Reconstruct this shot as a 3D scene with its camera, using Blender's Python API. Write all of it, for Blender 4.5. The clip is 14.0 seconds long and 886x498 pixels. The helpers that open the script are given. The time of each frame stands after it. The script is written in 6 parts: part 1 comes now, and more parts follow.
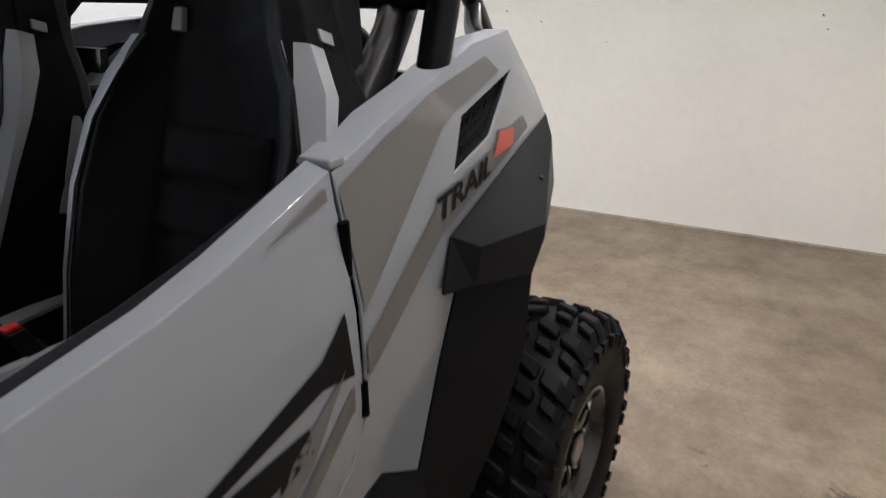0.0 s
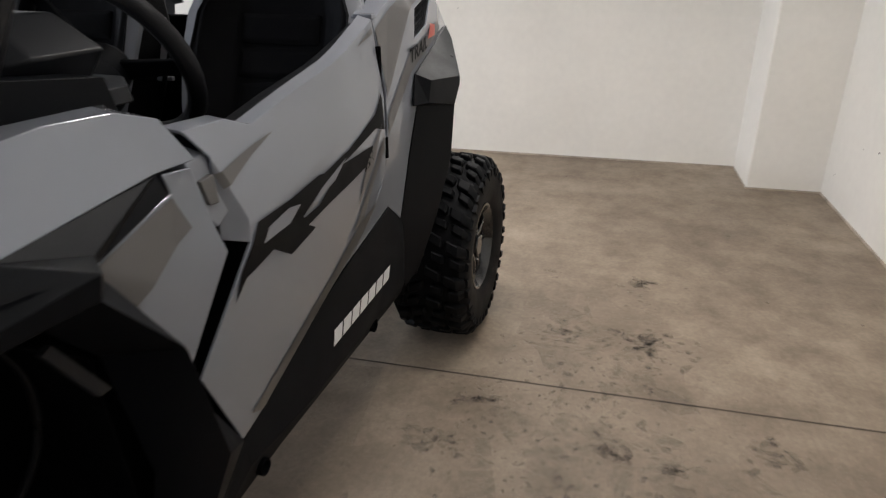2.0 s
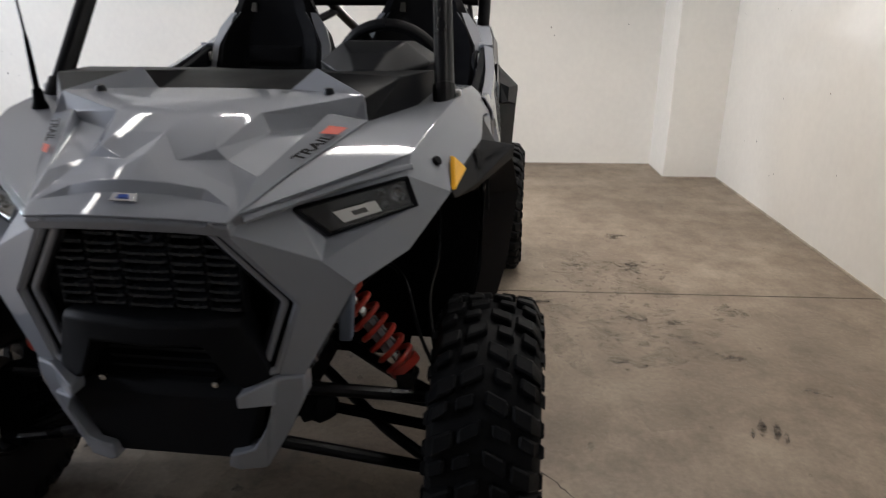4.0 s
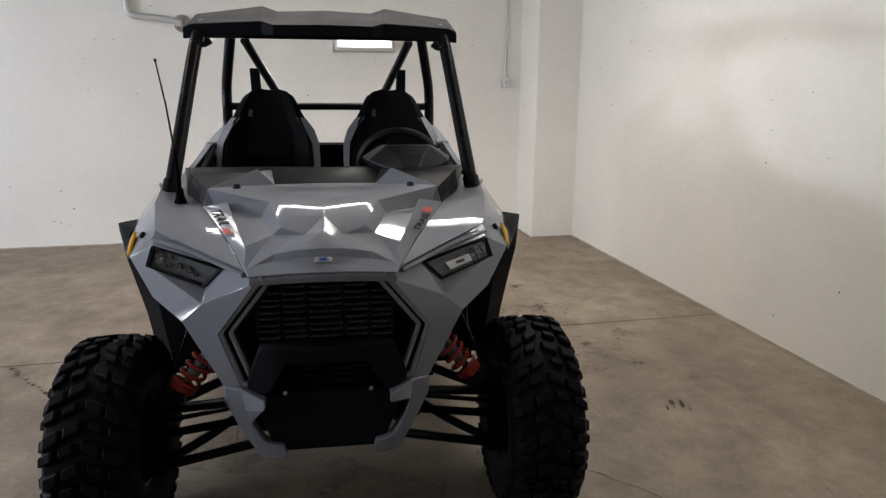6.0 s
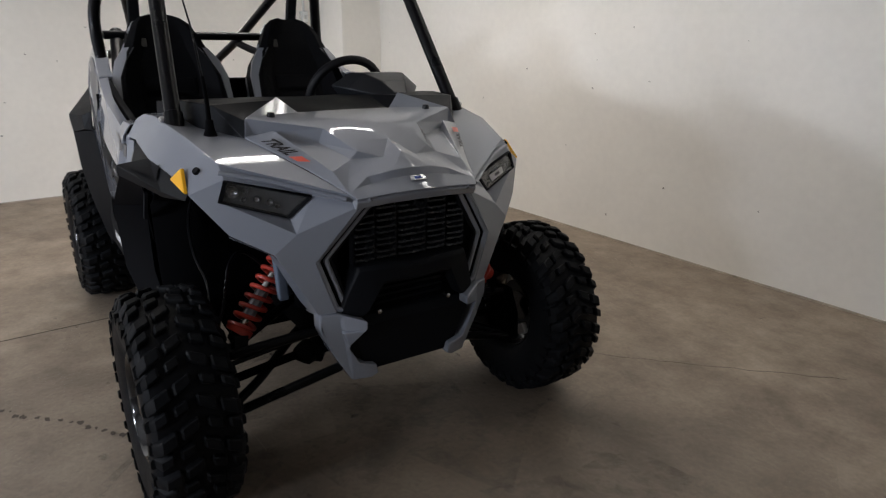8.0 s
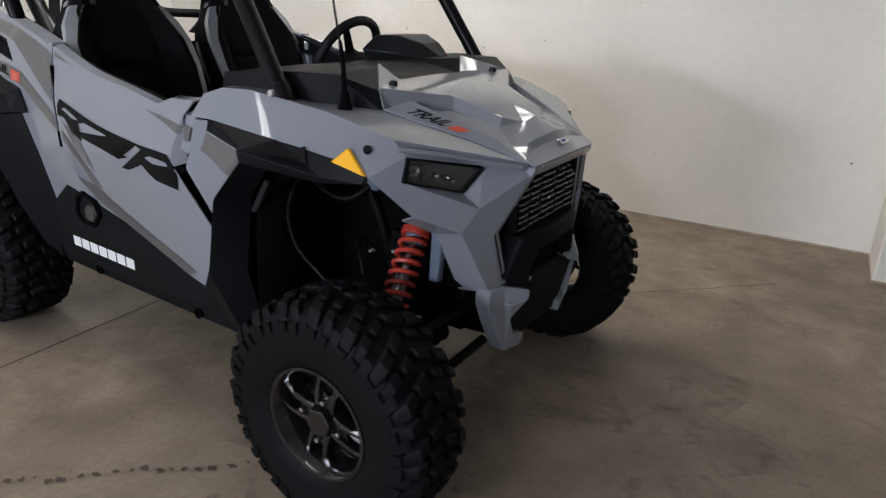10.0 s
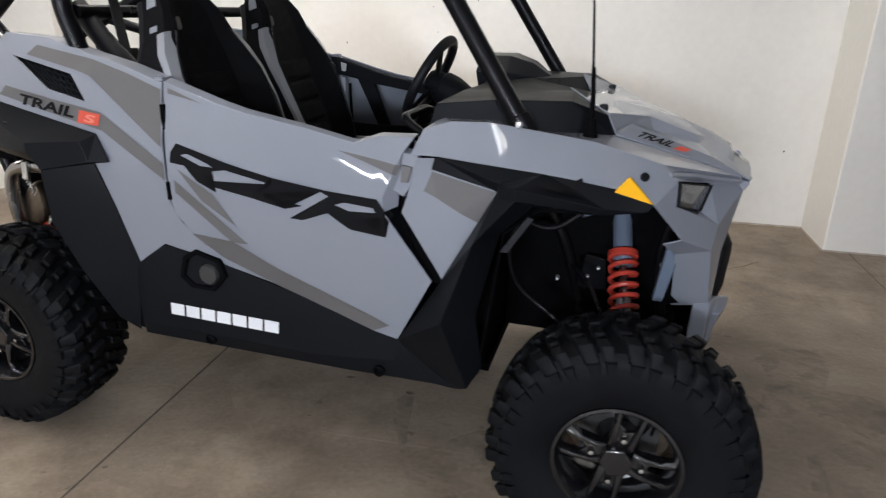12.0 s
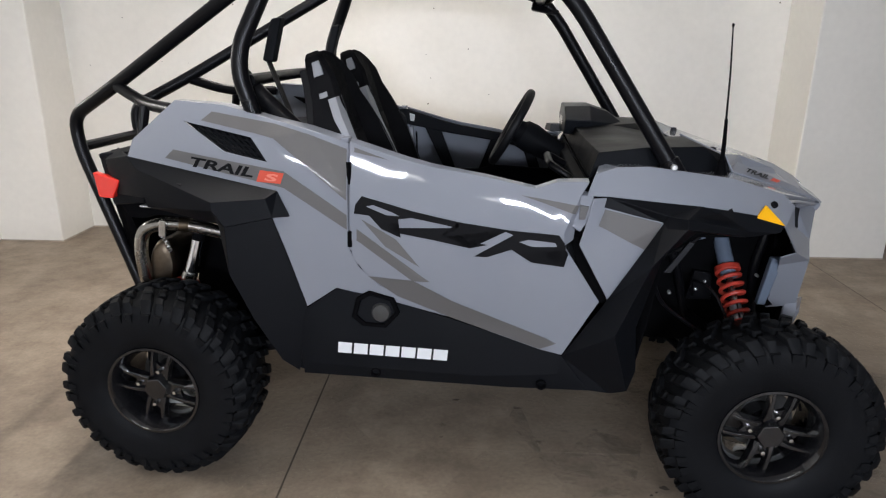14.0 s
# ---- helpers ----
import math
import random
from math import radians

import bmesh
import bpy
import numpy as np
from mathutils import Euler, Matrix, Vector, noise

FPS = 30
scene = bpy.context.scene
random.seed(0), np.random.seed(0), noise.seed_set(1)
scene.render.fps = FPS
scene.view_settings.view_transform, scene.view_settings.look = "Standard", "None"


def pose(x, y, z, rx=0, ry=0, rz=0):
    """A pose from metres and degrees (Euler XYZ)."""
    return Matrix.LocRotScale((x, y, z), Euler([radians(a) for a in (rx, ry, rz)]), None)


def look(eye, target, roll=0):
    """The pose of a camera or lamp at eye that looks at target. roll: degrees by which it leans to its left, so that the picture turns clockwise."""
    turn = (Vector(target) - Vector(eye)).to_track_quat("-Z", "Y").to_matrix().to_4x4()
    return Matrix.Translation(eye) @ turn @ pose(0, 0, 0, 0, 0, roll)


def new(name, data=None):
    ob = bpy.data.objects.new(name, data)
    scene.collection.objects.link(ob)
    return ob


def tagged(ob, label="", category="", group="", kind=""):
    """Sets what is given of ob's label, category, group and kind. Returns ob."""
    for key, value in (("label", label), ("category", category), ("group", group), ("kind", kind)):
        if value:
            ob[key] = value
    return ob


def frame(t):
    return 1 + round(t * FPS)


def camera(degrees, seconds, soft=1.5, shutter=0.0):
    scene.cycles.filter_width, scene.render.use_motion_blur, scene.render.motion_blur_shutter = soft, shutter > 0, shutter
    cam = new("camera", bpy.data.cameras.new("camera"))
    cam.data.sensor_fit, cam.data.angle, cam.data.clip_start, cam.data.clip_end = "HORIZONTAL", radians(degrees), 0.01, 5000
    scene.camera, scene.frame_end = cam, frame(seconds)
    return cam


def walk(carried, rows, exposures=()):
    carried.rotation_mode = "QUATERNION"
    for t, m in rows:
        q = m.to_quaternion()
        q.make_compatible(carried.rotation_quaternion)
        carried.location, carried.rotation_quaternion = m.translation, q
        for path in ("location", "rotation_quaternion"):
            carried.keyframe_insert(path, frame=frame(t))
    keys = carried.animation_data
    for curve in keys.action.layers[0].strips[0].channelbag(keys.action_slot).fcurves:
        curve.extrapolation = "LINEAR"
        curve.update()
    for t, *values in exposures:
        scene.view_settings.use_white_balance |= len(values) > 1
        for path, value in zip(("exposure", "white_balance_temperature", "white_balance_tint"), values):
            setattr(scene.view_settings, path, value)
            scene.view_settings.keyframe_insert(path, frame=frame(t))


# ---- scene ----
# ---------------------------------------------------------------- camera and its walk
cam = camera(67.9, 14.0, soft=1.2, shutter=0.4)
PATH = [
    (0, (1.301, 1.017, 1.388), (-0.333, 0.156, 0.62), -0.7),
    (0.5, (1.511, 1.1, 1.35), (-0.15, 0.309, 0.565), -0.7),
    (1, (1.73, 1.16, 1.32), (0.077, 0.391, 0.496), -0.4),
    (1.5, (1.97, 1.151, 1.306), (0.279, 0.552, 0.422), 0.0),
    (2, (2.265, 1.113, 1.294), (0.479, 0.677, 0.507), 0.1),
    (2.5, (2.549, 0.975, 1.29), (0.716, 0.647, 0.561), -0.3),
    (3, (2.87, 0.837, 1.319), (1.032, 0.619, 0.56), -0.1),
    (3.5, (3.215, 0.705, 1.304), (1.363, 0.542, 0.567), -0.1),
    (4, (3.424, 0.529, 1.314), (1.546, 0.412, 0.636), -0.1),
    (4.2, (3.51, 0.45, 1.339), (1.615, 0.351, 0.707), -0.0),
    (6.3, (4.122, -0.345, 1.45), (2.262, 0.181, 0.936), 0.0),
    (6.5, (4.142, -0.468, 1.441), (2.324, 0.149, 0.883), 0.2),
    (7, (4.16, -0.735, 1.422), (2.427, 0.069, 0.829), 0.4),
    (7.5, (4.007, -0.974, 1.398), (2.368, -0.013, 0.773), 0.5),
    (7.7, (3.933, -1.082, 1.394), (2.343, -0.039, 0.775), 0.7),
    (9.8, (3.018, -1.913, 1.38), (2.045, -0.325, 0.651), 1.4),
    (10, (2.921, -1.987, 1.376), (2.0, -0.363, 0.659), 1.6),
    (10.5, (2.659, -2.088, 1.379), (1.836, -0.403, 0.682), 1.5),
    (11, (2.341, -2.121, 1.388), (1.645, -0.382, 0.686), 1.4),
    (11.5, (2.073, -2.212, 1.381), (1.574, -0.411, 0.668), 1.3),
    (12, (1.806, -2.322, 1.394), (1.411, -0.486, 0.705), 1.2),
    (12.5, (1.51, -2.375, 1.387), (1.222, -0.523, 0.689), 1.0),
    (13, (1.256, -2.476, 1.412), (1.11, -0.589, 0.765), 1.0),
    (13.5, (1.081, -2.631, 1.468), (1.01, -0.725, 0.864), 0.7),
    (14, (1.01, -2.696, 1.48), (0.937, -0.788, 0.884), 0.5),
]
EXPOSURES = [(0.0, 0.15), (1.2, -0.08), (2.5, 0.15), (4.0, 0.13), (6.5, -0.12), (7.5, -0.16), (10.0, 0.01), (12.0, 0.29), (13.0, 0.30), (14.0, 0.17)]
walk(cam, [(t, look(eye, target, roll)) for t, eye, target, roll in PATH], EXPOSURES)

# ---------------------------------------------------------------- world and light
world = bpy.data.worlds.new("room_dark")
scene.world = world
world.use_nodes = True
world.node_tree.nodes["Background"].inputs[0].default_value = (0.75, 0.8, 0.9, 1)
world.node_tree.nodes["Background"].inputs[1].default_value = 0.004


def strip_lamp(x, y, z, length, width, power, along="x", color=(1.0, 0.94, 0.86), spread=180):
    d = bpy.data.lights.new("tube_glow", "AREA")
    d.shape, d.size, d.size_y, d.energy, d.color = "RECTANGLE", length if along == "x" else width, width if along == "x" else length, power, color
    d.spread = radians(spread)
    ob = new("tube_glow", d)
    ob.matrix_world = pose(x, y, z)
    return ob


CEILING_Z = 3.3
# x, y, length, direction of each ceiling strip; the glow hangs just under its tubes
# the first gives the hood's glint; the last two are unseen, added as fill
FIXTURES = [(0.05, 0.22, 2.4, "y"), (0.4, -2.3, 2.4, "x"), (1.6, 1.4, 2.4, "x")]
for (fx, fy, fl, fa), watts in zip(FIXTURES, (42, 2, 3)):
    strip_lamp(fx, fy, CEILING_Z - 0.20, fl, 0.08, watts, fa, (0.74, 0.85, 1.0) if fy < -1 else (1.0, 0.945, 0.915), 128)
# unseen cool white strips, added to stand in for light from the open side
SIDE_FILL = [(-1.1, 1.65, 38), (1.1, 1.65, 112), (3.3, 1.65, 92)]
for lx, lz, watts in SIDE_FILL:
    sl = strip_lamp(lx, -5.80, lz, 1.0, 0.13, watts, "x", (0.80, 0.865, 1.0))
    sl.matrix_world = look((lx, -5.80, lz), (0.8, -0.6, 0.8))
# the lit lamp on the rear wall, shining into the bay
wl_glow = strip_lamp(-2.44, 0.44, 1.87, 0.5, 0.10, 8.0, "x", (1.0, 0.97, 0.93))
wl_glow.matrix_world = look((-2.44, 0.44, 1.87), (1.0, 0.44, 1.2))

# ---------------------------------------------------------------- materials
def nodes_of(name):
    m = bpy.data.materials.new(name)
    m.use_nodes = True
    nt = m.node_tree
    return m, nt, nt.nodes["Principled BSDF"]


def surface(name, color, rough=0.5, metal=0.0, var=0.12, scale=8.0, fine=90.0, bump=0.0, coat=0.0, spec=0.5, rvar=0.12):
    """Two scales of mottling in colour and gloss, and a fine relief."""
    m, nt, p = nodes_of(name)
    N, L = nt.nodes, nt.links
    co = N.new("ShaderNodeTexCoord")
    a, b = N.new("ShaderNodeTexNoise"), N.new("ShaderNodeTexNoise")
    a.inputs["Scale"].default_value, b.inputs["Scale"].default_value = scale, fine
    a.inputs["Detail"].default_value, b.inputs["Detail"].default_value = 5, 3
    L.new(co.outputs["Object"], a.inputs["Vector"])
    L.new(co.outputs["Object"], b.inputs["Vector"])
    mid = N.new("ShaderNodeMath")
    mid.operation = "MULTIPLY_ADD"
    L.new(b.outputs["Fac"], mid.inputs[0])
    mid.inputs[1].default_value = 0.45
    L.new(a.outputs["Fac"], mid.inputs[2])
    ramp = N.new("ShaderNodeValToRGB")
    ramp.color_ramp.elements[0].position, ramp.color_ramp.elements[1].position = 0.45, 1.0
    ramp.color_ramp.elements[0].color = (*[c * (1 - var) for c in color], 1)
    ramp.color_ramp.elements[1].color = (*[min(1, c * (1 + var)) for c in color], 1)
    L.new(mid.outputs[0], ramp.inputs[0])
    L.new(ramp.outputs[0], p.inputs["Base Color"])
    rr = N.new("ShaderNodeMapRange")
    rr.inputs["From Min"].default_value, rr.inputs["From Max"].default_value = 0.3, 0.7
    rr.inputs["To Min"].default_value, rr.inputs["To Max"].default_value = max(0.02, rough - rvar * rough), min(1, rough + rvar * rough)
    L.new(a.outputs["Fac"], rr.inputs["Value"])
    L.new(rr.outputs[0], p.inputs["Roughness"])
    p.inputs["Metallic"].default_value = metal
    p.inputs["Specular IOR Level"].default_value = spec
    p.inputs["Coat Weight"].default_value = coat
    p.inputs["Coat Roughness"].default_value = 0.04
    if bump:
        bp = N.new("ShaderNodeBump")
        bp.inputs["Strength"].default_value, bp.inputs["Distance"].default_value = bump, 0.002
        L.new(b.outputs["Fac"], bp.inputs["Height"])
        L.new(bp.outputs[0], p.inputs["Normal"])
    return m


def concrete_floor():
    m, nt, p = nodes_of("polished_concrete")
    N, L = nt.nodes, nt.links
    co = N.new("ShaderNodeTexCoord")

    def noise_at(scale, detail, rough=0.6):
        n = N.new("ShaderNodeTexNoise")
        n.inputs["Scale"].default_value, n.inputs["Detail"].default_value, n.inputs["Roughness"].default_value = scale, detail, rough
        L.new(co.outputs["Object"], n.inputs["Vector"])
        return n

    def ramp_of(n, stops):
        r = N.new("ShaderNodeValToRGB")
        e = r.color_ramp.elements
        while len(e) < len(stops):
            e.new(0.5)
        for k, (pos, col) in zip(e, stops):
            k.position, k.color = pos, (*col, 1)
        L.new(n, r.inputs[0])
        return r

    def mix(fac, a, b, mode="MIX"):
        x = N.new("ShaderNodeMix")
        x.data_type, x.blend_type = "RGBA", mode
        if isinstance(fac, float):
            x.inputs[0].default_value = fac
        else:
            L.new(fac, x.inputs[0])
        L.new(a, x.inputs[6])
        L.new(b, x.inputs[7])
        return x.outputs[2]

    base = ramp_of(noise_at(0.9, 6).outputs[0], [(0.3, (0.210, 0.162, 0.119)), (0.55, (0.305, 0.243, 0.184)), (0.75, (0.370, 0.302, 0.234))])
    grain = ramp_of(noise_at(55, 4).outputs[0], [(0.3, (0.86, 0.86, 0.86)), (0.7, (1.06, 1.06, 1.06))])
    col = mix(1.0, base.outputs[0], grain.outputs[0], "MULTIPLY")
    cloud = ramp_of(noise_at(4.5, 7, 0.7).outputs[0], [(0.33, (0.60, 0.575, 0.55)), (0.64, (1.08, 1.08, 1.07))])
    col = mix(1.0, col, cloud.outputs[0], "MULTIPLY")
    # old scuffs and drips
    spot = ramp_of(noise_at(13, 5, 0.65).outputs[0], [(0.66, (1, 1, 1)), (0.74, (0.62, 0.60, 0.58))])
    col = mix(0.8, col, spot.outputs[0], "MULTIPLY")
    L.new(col, p.inputs["Base Color"])
    g = N.new("ShaderNodeMapRange")
    g.inputs["To Min"].default_value, g.inputs["To Max"].default_value = 0.42, 0.72
    L.new(noise_at(3, 5).outputs[0], g.inputs["Value"])
    L.new(g.outputs[0], p.inputs["Roughness"])
    bp = N.new("ShaderNodeBump")
    bp.inputs["Strength"].default_value, bp.inputs["Distance"].default_value = 0.12, 0.003
    L.new(noise_at(70, 4).outputs[0], bp.inputs["Height"])
    L.new(bp.outputs[0], p.inputs["Normal"])
    return m


def glass(name, tint, rough=0.03):
    m, nt, p = nodes_of(name)
    p.inputs["Base Color"].default_value = (*tint, 1)
    p.inputs["Transmission Weight"].default_value = 1.0
    p.inputs["Roughness"].default_value = rough
    return m


def lamp_surface(name, color, strength):
    m, nt, p = nodes_of(name)
    p.inputs["Emission Color"].default_value = (*color, 1)
    p.inputs["Emission Strength"].default_value = strength
    return m


WALL = surface("cream_painted_wall", (0.84, 0.815, 0.755), 0.55, var=0.055, scale=1.1, fine=22, bump=0.14)
CEIL = surface("ceiling_paint", (0.42, 0.41, 0.40), 0.7, var=0.05, scale=2)
FLOOR = concrete_floor()
JOINT = surface("joint_filler", (0.075, 0.059, 0.046), 0.9)
STAIN = surface("rubber_stain", (0.165, 0.142, 0.12), 0.75, var=0.45, scale=30, fine=160)
PAINT = surface("gloss_silver_paint", (0.220, 0.233, 0.268), 0.5, metal=0.0, var=0.012, scale=2, fine=40, coat=1.0, spec=0.12, rvar=0.02)
GREY = surface("grey_decal", (0.120, 0.115, 0.113), 0.5, var=0.03, coat=0.25, spec=0.25)
BLACK_DECAL = surface("black_decal", (0.006, 0.006, 0.007), 0.6, spec=0.1, var=0.1)
WHITE_DECAL = surface("white_decal", (0.75, 0.76, 0.77), 0.4, var=0.03)
PALE_RED = surface("pale_red_decal", (0.74, 0.22, 0.16), 0.4, var=0.04)
RED_DECAL = surface("red_decal", (0.62, 0.075, 0.04), 0.4, var=0.04)
PLASTIC = surface("moulded_black_plastic", (0.0062, 0.0068, 0.0084), 0.62, spec=0.09, var=0.12, scale=6, fine=260, bump=0.25)
TRIM = surface("satin_grey_plastic", (0.0050, 0.0056, 0.0072), 0.46, spec=0.10, var=0.10, fine=260, bump=0.12)
DARK = surface("dark_liner", (0.003, 0.003, 0.0035), 0.80, spec=0.03, var=0.2)
TUBE = surface("black_powder_coat", (0.004, 0.004, 0.005), 0.30, spec=0.16, var=0.1, fine=200, bump=0.08)
RUBBER = surface("tyre_rubber", (0.0046, 0.0050, 0.0060), 0.58, spec=0.11, var=0.25, scale=14, fine=140, bump=0.25)
RIM = surface("gloss_black_rim", (0.006, 0.006, 0.007), 0.16, spec=0.5, var=0.1, coat=0.6)
GLINT_METAL = surface("glint_metal", (0.34, 0.345, 0.35), 0.24, metal=1.0, var=0.08, fine=200)
STEEL = surface("bright_steel", (0.62, 0.61, 0.59), 0.25, metal=1.0, var=0.15, scale=20)
PIPE = surface("dulled_pipe_steel", (0.38, 0.36, 0.335), 0.26, metal=1.0, var=0.25, scale=18)
EXHAUST = surface("exhaust_steel", (0.17, 0.135, 0.10), 0.34, metal=1.0, var=0.25, scale=14)
SPRING = surface("red_spring_paint", (0.45, 0.045, 0.028), 0.35, var=0.1)
RED_LENS = surface("red_lens", (0.75, 0.03, 0.02), 0.25, var=0.05, coat=0.5)
AMBER = surface("amber_reflector", (0.95, 0.47, 0.005), 0.35, var=0.04, fine=400)
SEAT_CLOTH = surface("black_seat_fabric", (0.0045, 0.0045, 0.0055), 0.85, spec=0.12, var=0.25, scale=30, fine=500, bump=0.4)
SEAT_VINYL = surface("black_seat_vinyl", (0.006, 0.006, 0.0075), 0.55, spec=0.25, var=0.15, fine=400, bump=0.3)
BADGE = surface("beige_badge", (0.075, 0.07, 0.058), 0.5, var=0.08)
SEAT_GREY = surface("silver_grey_vinyl", (0.29, 0.30, 0.325), 0.42, metal=0.1, var=0.05, fine=300, bump=0.2)
LENS = glass("smoked_lens", (0.88, 0.89, 0.90))
PAPER = surface("white_sticker", (0.78, 0.78, 0.76), 0.6, var=0.03)
BADGE_BLUE = surface("blue_enamel", (0.02, 0.06, 0.32), 0.3, var=0.05)
CHROME = surface("chrome", (0.8, 0.8, 0.82), 0.12, metal=1.0, var=0.03)
BOX_GREY = surface("galvanised_box", (0.55, 0.55, 0.54), 0.45, metal=0.6, var=0.1)
TUBE_LIGHT = lamp_surface("lit_tube", (1.0, 0.97, 0.92), 14.0)
BLUE_GREY = surface("blue_grey_plastic", (0.12, 0.15, 0.20), 0.4, var=0.1)
GRIME = surface("wall_foot_grime", (0.42, 0.36, 0.29), 0.8, var=0.4, scale=9)
DULL_WALL = surface("dull_unseen_wall", (0.30, 0.285, 0.26), 0.8, var=0.12, scale=1.5, bump=0.2)
GRILLE_BLACK = surface("gloss_black_grille", (0.012, 0.0128, 0.015), 0.27, spec=0.45, var=0.2, scale=25, coat=0.15)
POD_GREY = surface("satin_dash_plastic", (0.012, 0.0132, 0.0160), 0.38, spec=0.25, var=0.08, fine=300, bump=0.1)
PALE = surface("pale_unseen_wall", (0.62, 0.62, 0.62), 0.7, var=0.06, scale=1.2, bump=0.1)
LIT_PANEL = lamp_surface("lit_lamp_panel", (1.0, 0.97, 0.92), 3.5)
LAMP_CELL = surface("dulled_reflector", (0.22, 0.22, 0.225), 0.28, metal=1.0, var=0.2, scale=60)
LAMP_GREY = surface("lamp_reflector_grey", (0.050, 0.050, 0.049), 0.40, metal=0.3, var=0.1)


def worn_mark(name, color, scale, lo, hi):
    """A thin dirty film: patchy, with the floor showing through."""
    mt, nt, p = nodes_of(name)
    N, L = nt.nodes, nt.links
    co, n = N.new("ShaderNodeTexCoord"), N.new("ShaderNodeTexNoise")
    n.inputs["Scale"].default_value, n.inputs["Detail"].default_value, n.inputs["Roughness"].default_value = scale, 6, 0.7
    L.new(co.outputs["Object"], n.inputs["Vector"])
    r = N.new("ShaderNodeMapRange")
    r.inputs["From Min"].default_value, r.inputs["From Max"].default_value = lo, hi
    L.new(n.outputs["Fac"], r.inputs["Value"])
    L.new(r.outputs[0], p.inputs["Alpha"])
    p.inputs["Base Color"].default_value = (*color, 1)
    p.inputs["Roughness"].default_value = 0.75
    return mt


SCUFF = worn_mark("tyre_scuff", (0.075, 0.062, 0.052), 30, 0.40, 1.10)
HAZE = worn_mark("trodden_dirt", (0.06, 0.05, 0.042), 9, 0.44, 1.7)

# ---------------------------------------------------------------- building helpers
from mathutils.bvhtree import BVHTree


def part(name, bm, material, parent=None, label="", bevel=0.0, smooth=30.0, solid=0.0, seg=2):
    """Link a bmesh as one mesh object under a thing or a part."""
    bmesh.ops.recalc_face_normals(bm, faces=bm.faces[:])
    me = bpy.data.meshes.new(name)
    bm.to_mesh(me)
    bm.free()
    ob = new(name, me)
    for mt in material if isinstance(material, (list, tuple)) else (material,):
        me.materials.append(mt)
    if parent is not None:
        ob.parent = parent
    if label:
        tagged(ob, label)
    if solid:
        s = ob.modifiers.new("thickness", "SOLIDIFY")
        s.thickness, s.offset = abs(solid), -1 if solid > 0 else 1
    if bevel:
        b = ob.modifiers.new("worn_edge", "BEVEL")
        b.width, b.segments, b.limit_method, b.angle_limit = bevel, seg, "ANGLE", radians(20)
        b.harden_normals = True
    if smooth:
        for f in me.polygons:
            f.use_smooth = True
        me.set_sharp_from_angle(angle=radians(smooth))
    return ob


def thing(name, label, category, group="", m=None):
    e = new(name)
    e.empty_display_size = 0.2
    if m is not None:
        e.matrix_world = m
    return tagged(e, label, category, group)


def box_bm(lo, hi, bm=None):
    bm = bm or bmesh.new()
    v = [bm.verts.new((x, y, z)) for x in (lo[0], hi[0]) for y in (lo[1], hi[1]) for z in (lo[2], hi[2])]
    for f in ((0, 1, 3, 2), (4, 6, 7, 5), (0, 4, 5, 1), (2, 3, 7, 6), (0, 2, 6, 4), (1, 5, 7, 3)):
        bm.faces.new([v[i] for i in f])
    return bm


def loft(rings, closed=True, caps=True, bm=None):
    """Join rings of equal length by quads."""
    bm = bm or bmesh.new()
    vs = [[bm.verts.new(p) for p in r] for r in rings]
    n = len(rings[0])
    for a, b in zip(vs, vs[1:]):
        for i in range(n if closed else n - 1):
            j = (i + 1) % n
            bm.faces.new((a[i], a[j], b[j], b[i]))
    if caps and closed:
        bm.faces.new(vs[0])
        bm.faces.new(vs[-1])
    return bm


def smooth_path(pts, r, n=5):
    """Round the corners of a polyline."""
    pts = [Vector(p) for p in pts]
    out = [pts[0]]
    for a, b, c in zip(pts, pts[1:], pts[2:]):
        d1, d2 = (a - b), (c - b)
        k = min(r, d1.length * 0.48, d2.length * 0.48)
        p, q = b + d1.normalized() * k, b + d2.normalized() * k
        for i in range(n + 1):
            t = i / n
            out.append(p * (1 - t) ** 2 + b * 2 * t * (1 - t) + q * t * t)
    out.append(pts[-1])
    return out


def tube_bm(pts, r, corner=0.08, sides=12, bm=None, taper=None):
    path = smooth_path(pts, corner) if corner else [Vector(p) for p in pts]
    rings, up = [], None
    for i, p in enumerate(path):
        d = (path[min(i + 1, len(path) - 1)] - path[max(i - 1, 0)]).normalized()
        if up is None:
            up = d.orthogonal().normalized()
        up = (up - d * up.dot(d)).normalized()
        side = d.cross(up)
        k = r if taper is None else r + (taper - r) * i / (len(path) - 1)
        rings.append([p + (up * math.cos(a) + side * math.sin(a)) * k for a in (2 * math.pi * j / sides for j in range(sides))])
    return loft(rings, bm=bm)


def lathe_bm(profile, steps=48, axis="y", bm=None, centre=(0, 0, 0)):
    """profile: (radius, along) round the axis, an open line."""
    rings = []
    for k in range(steps):
        a = 2 * math.pi * k / steps
        c, s = math.cos(a), math.sin(a)
        ring = []
        for r, h in profile:
            p = {"y": (r * c, h, r * s), "z": (r * c, r * s, h), "x": (h, r * c, r * s)}[axis]
            ring.append(Vector(p) + Vector(centre))
        rings.append(ring)
    return loft(rings + [rings[0]], closed=False, caps=False, bm=bm)


def weld(bm, d=1e-5):
    bmesh.ops.remove_doubles(bm, verts=bm.verts[:], dist=d)
    return bm


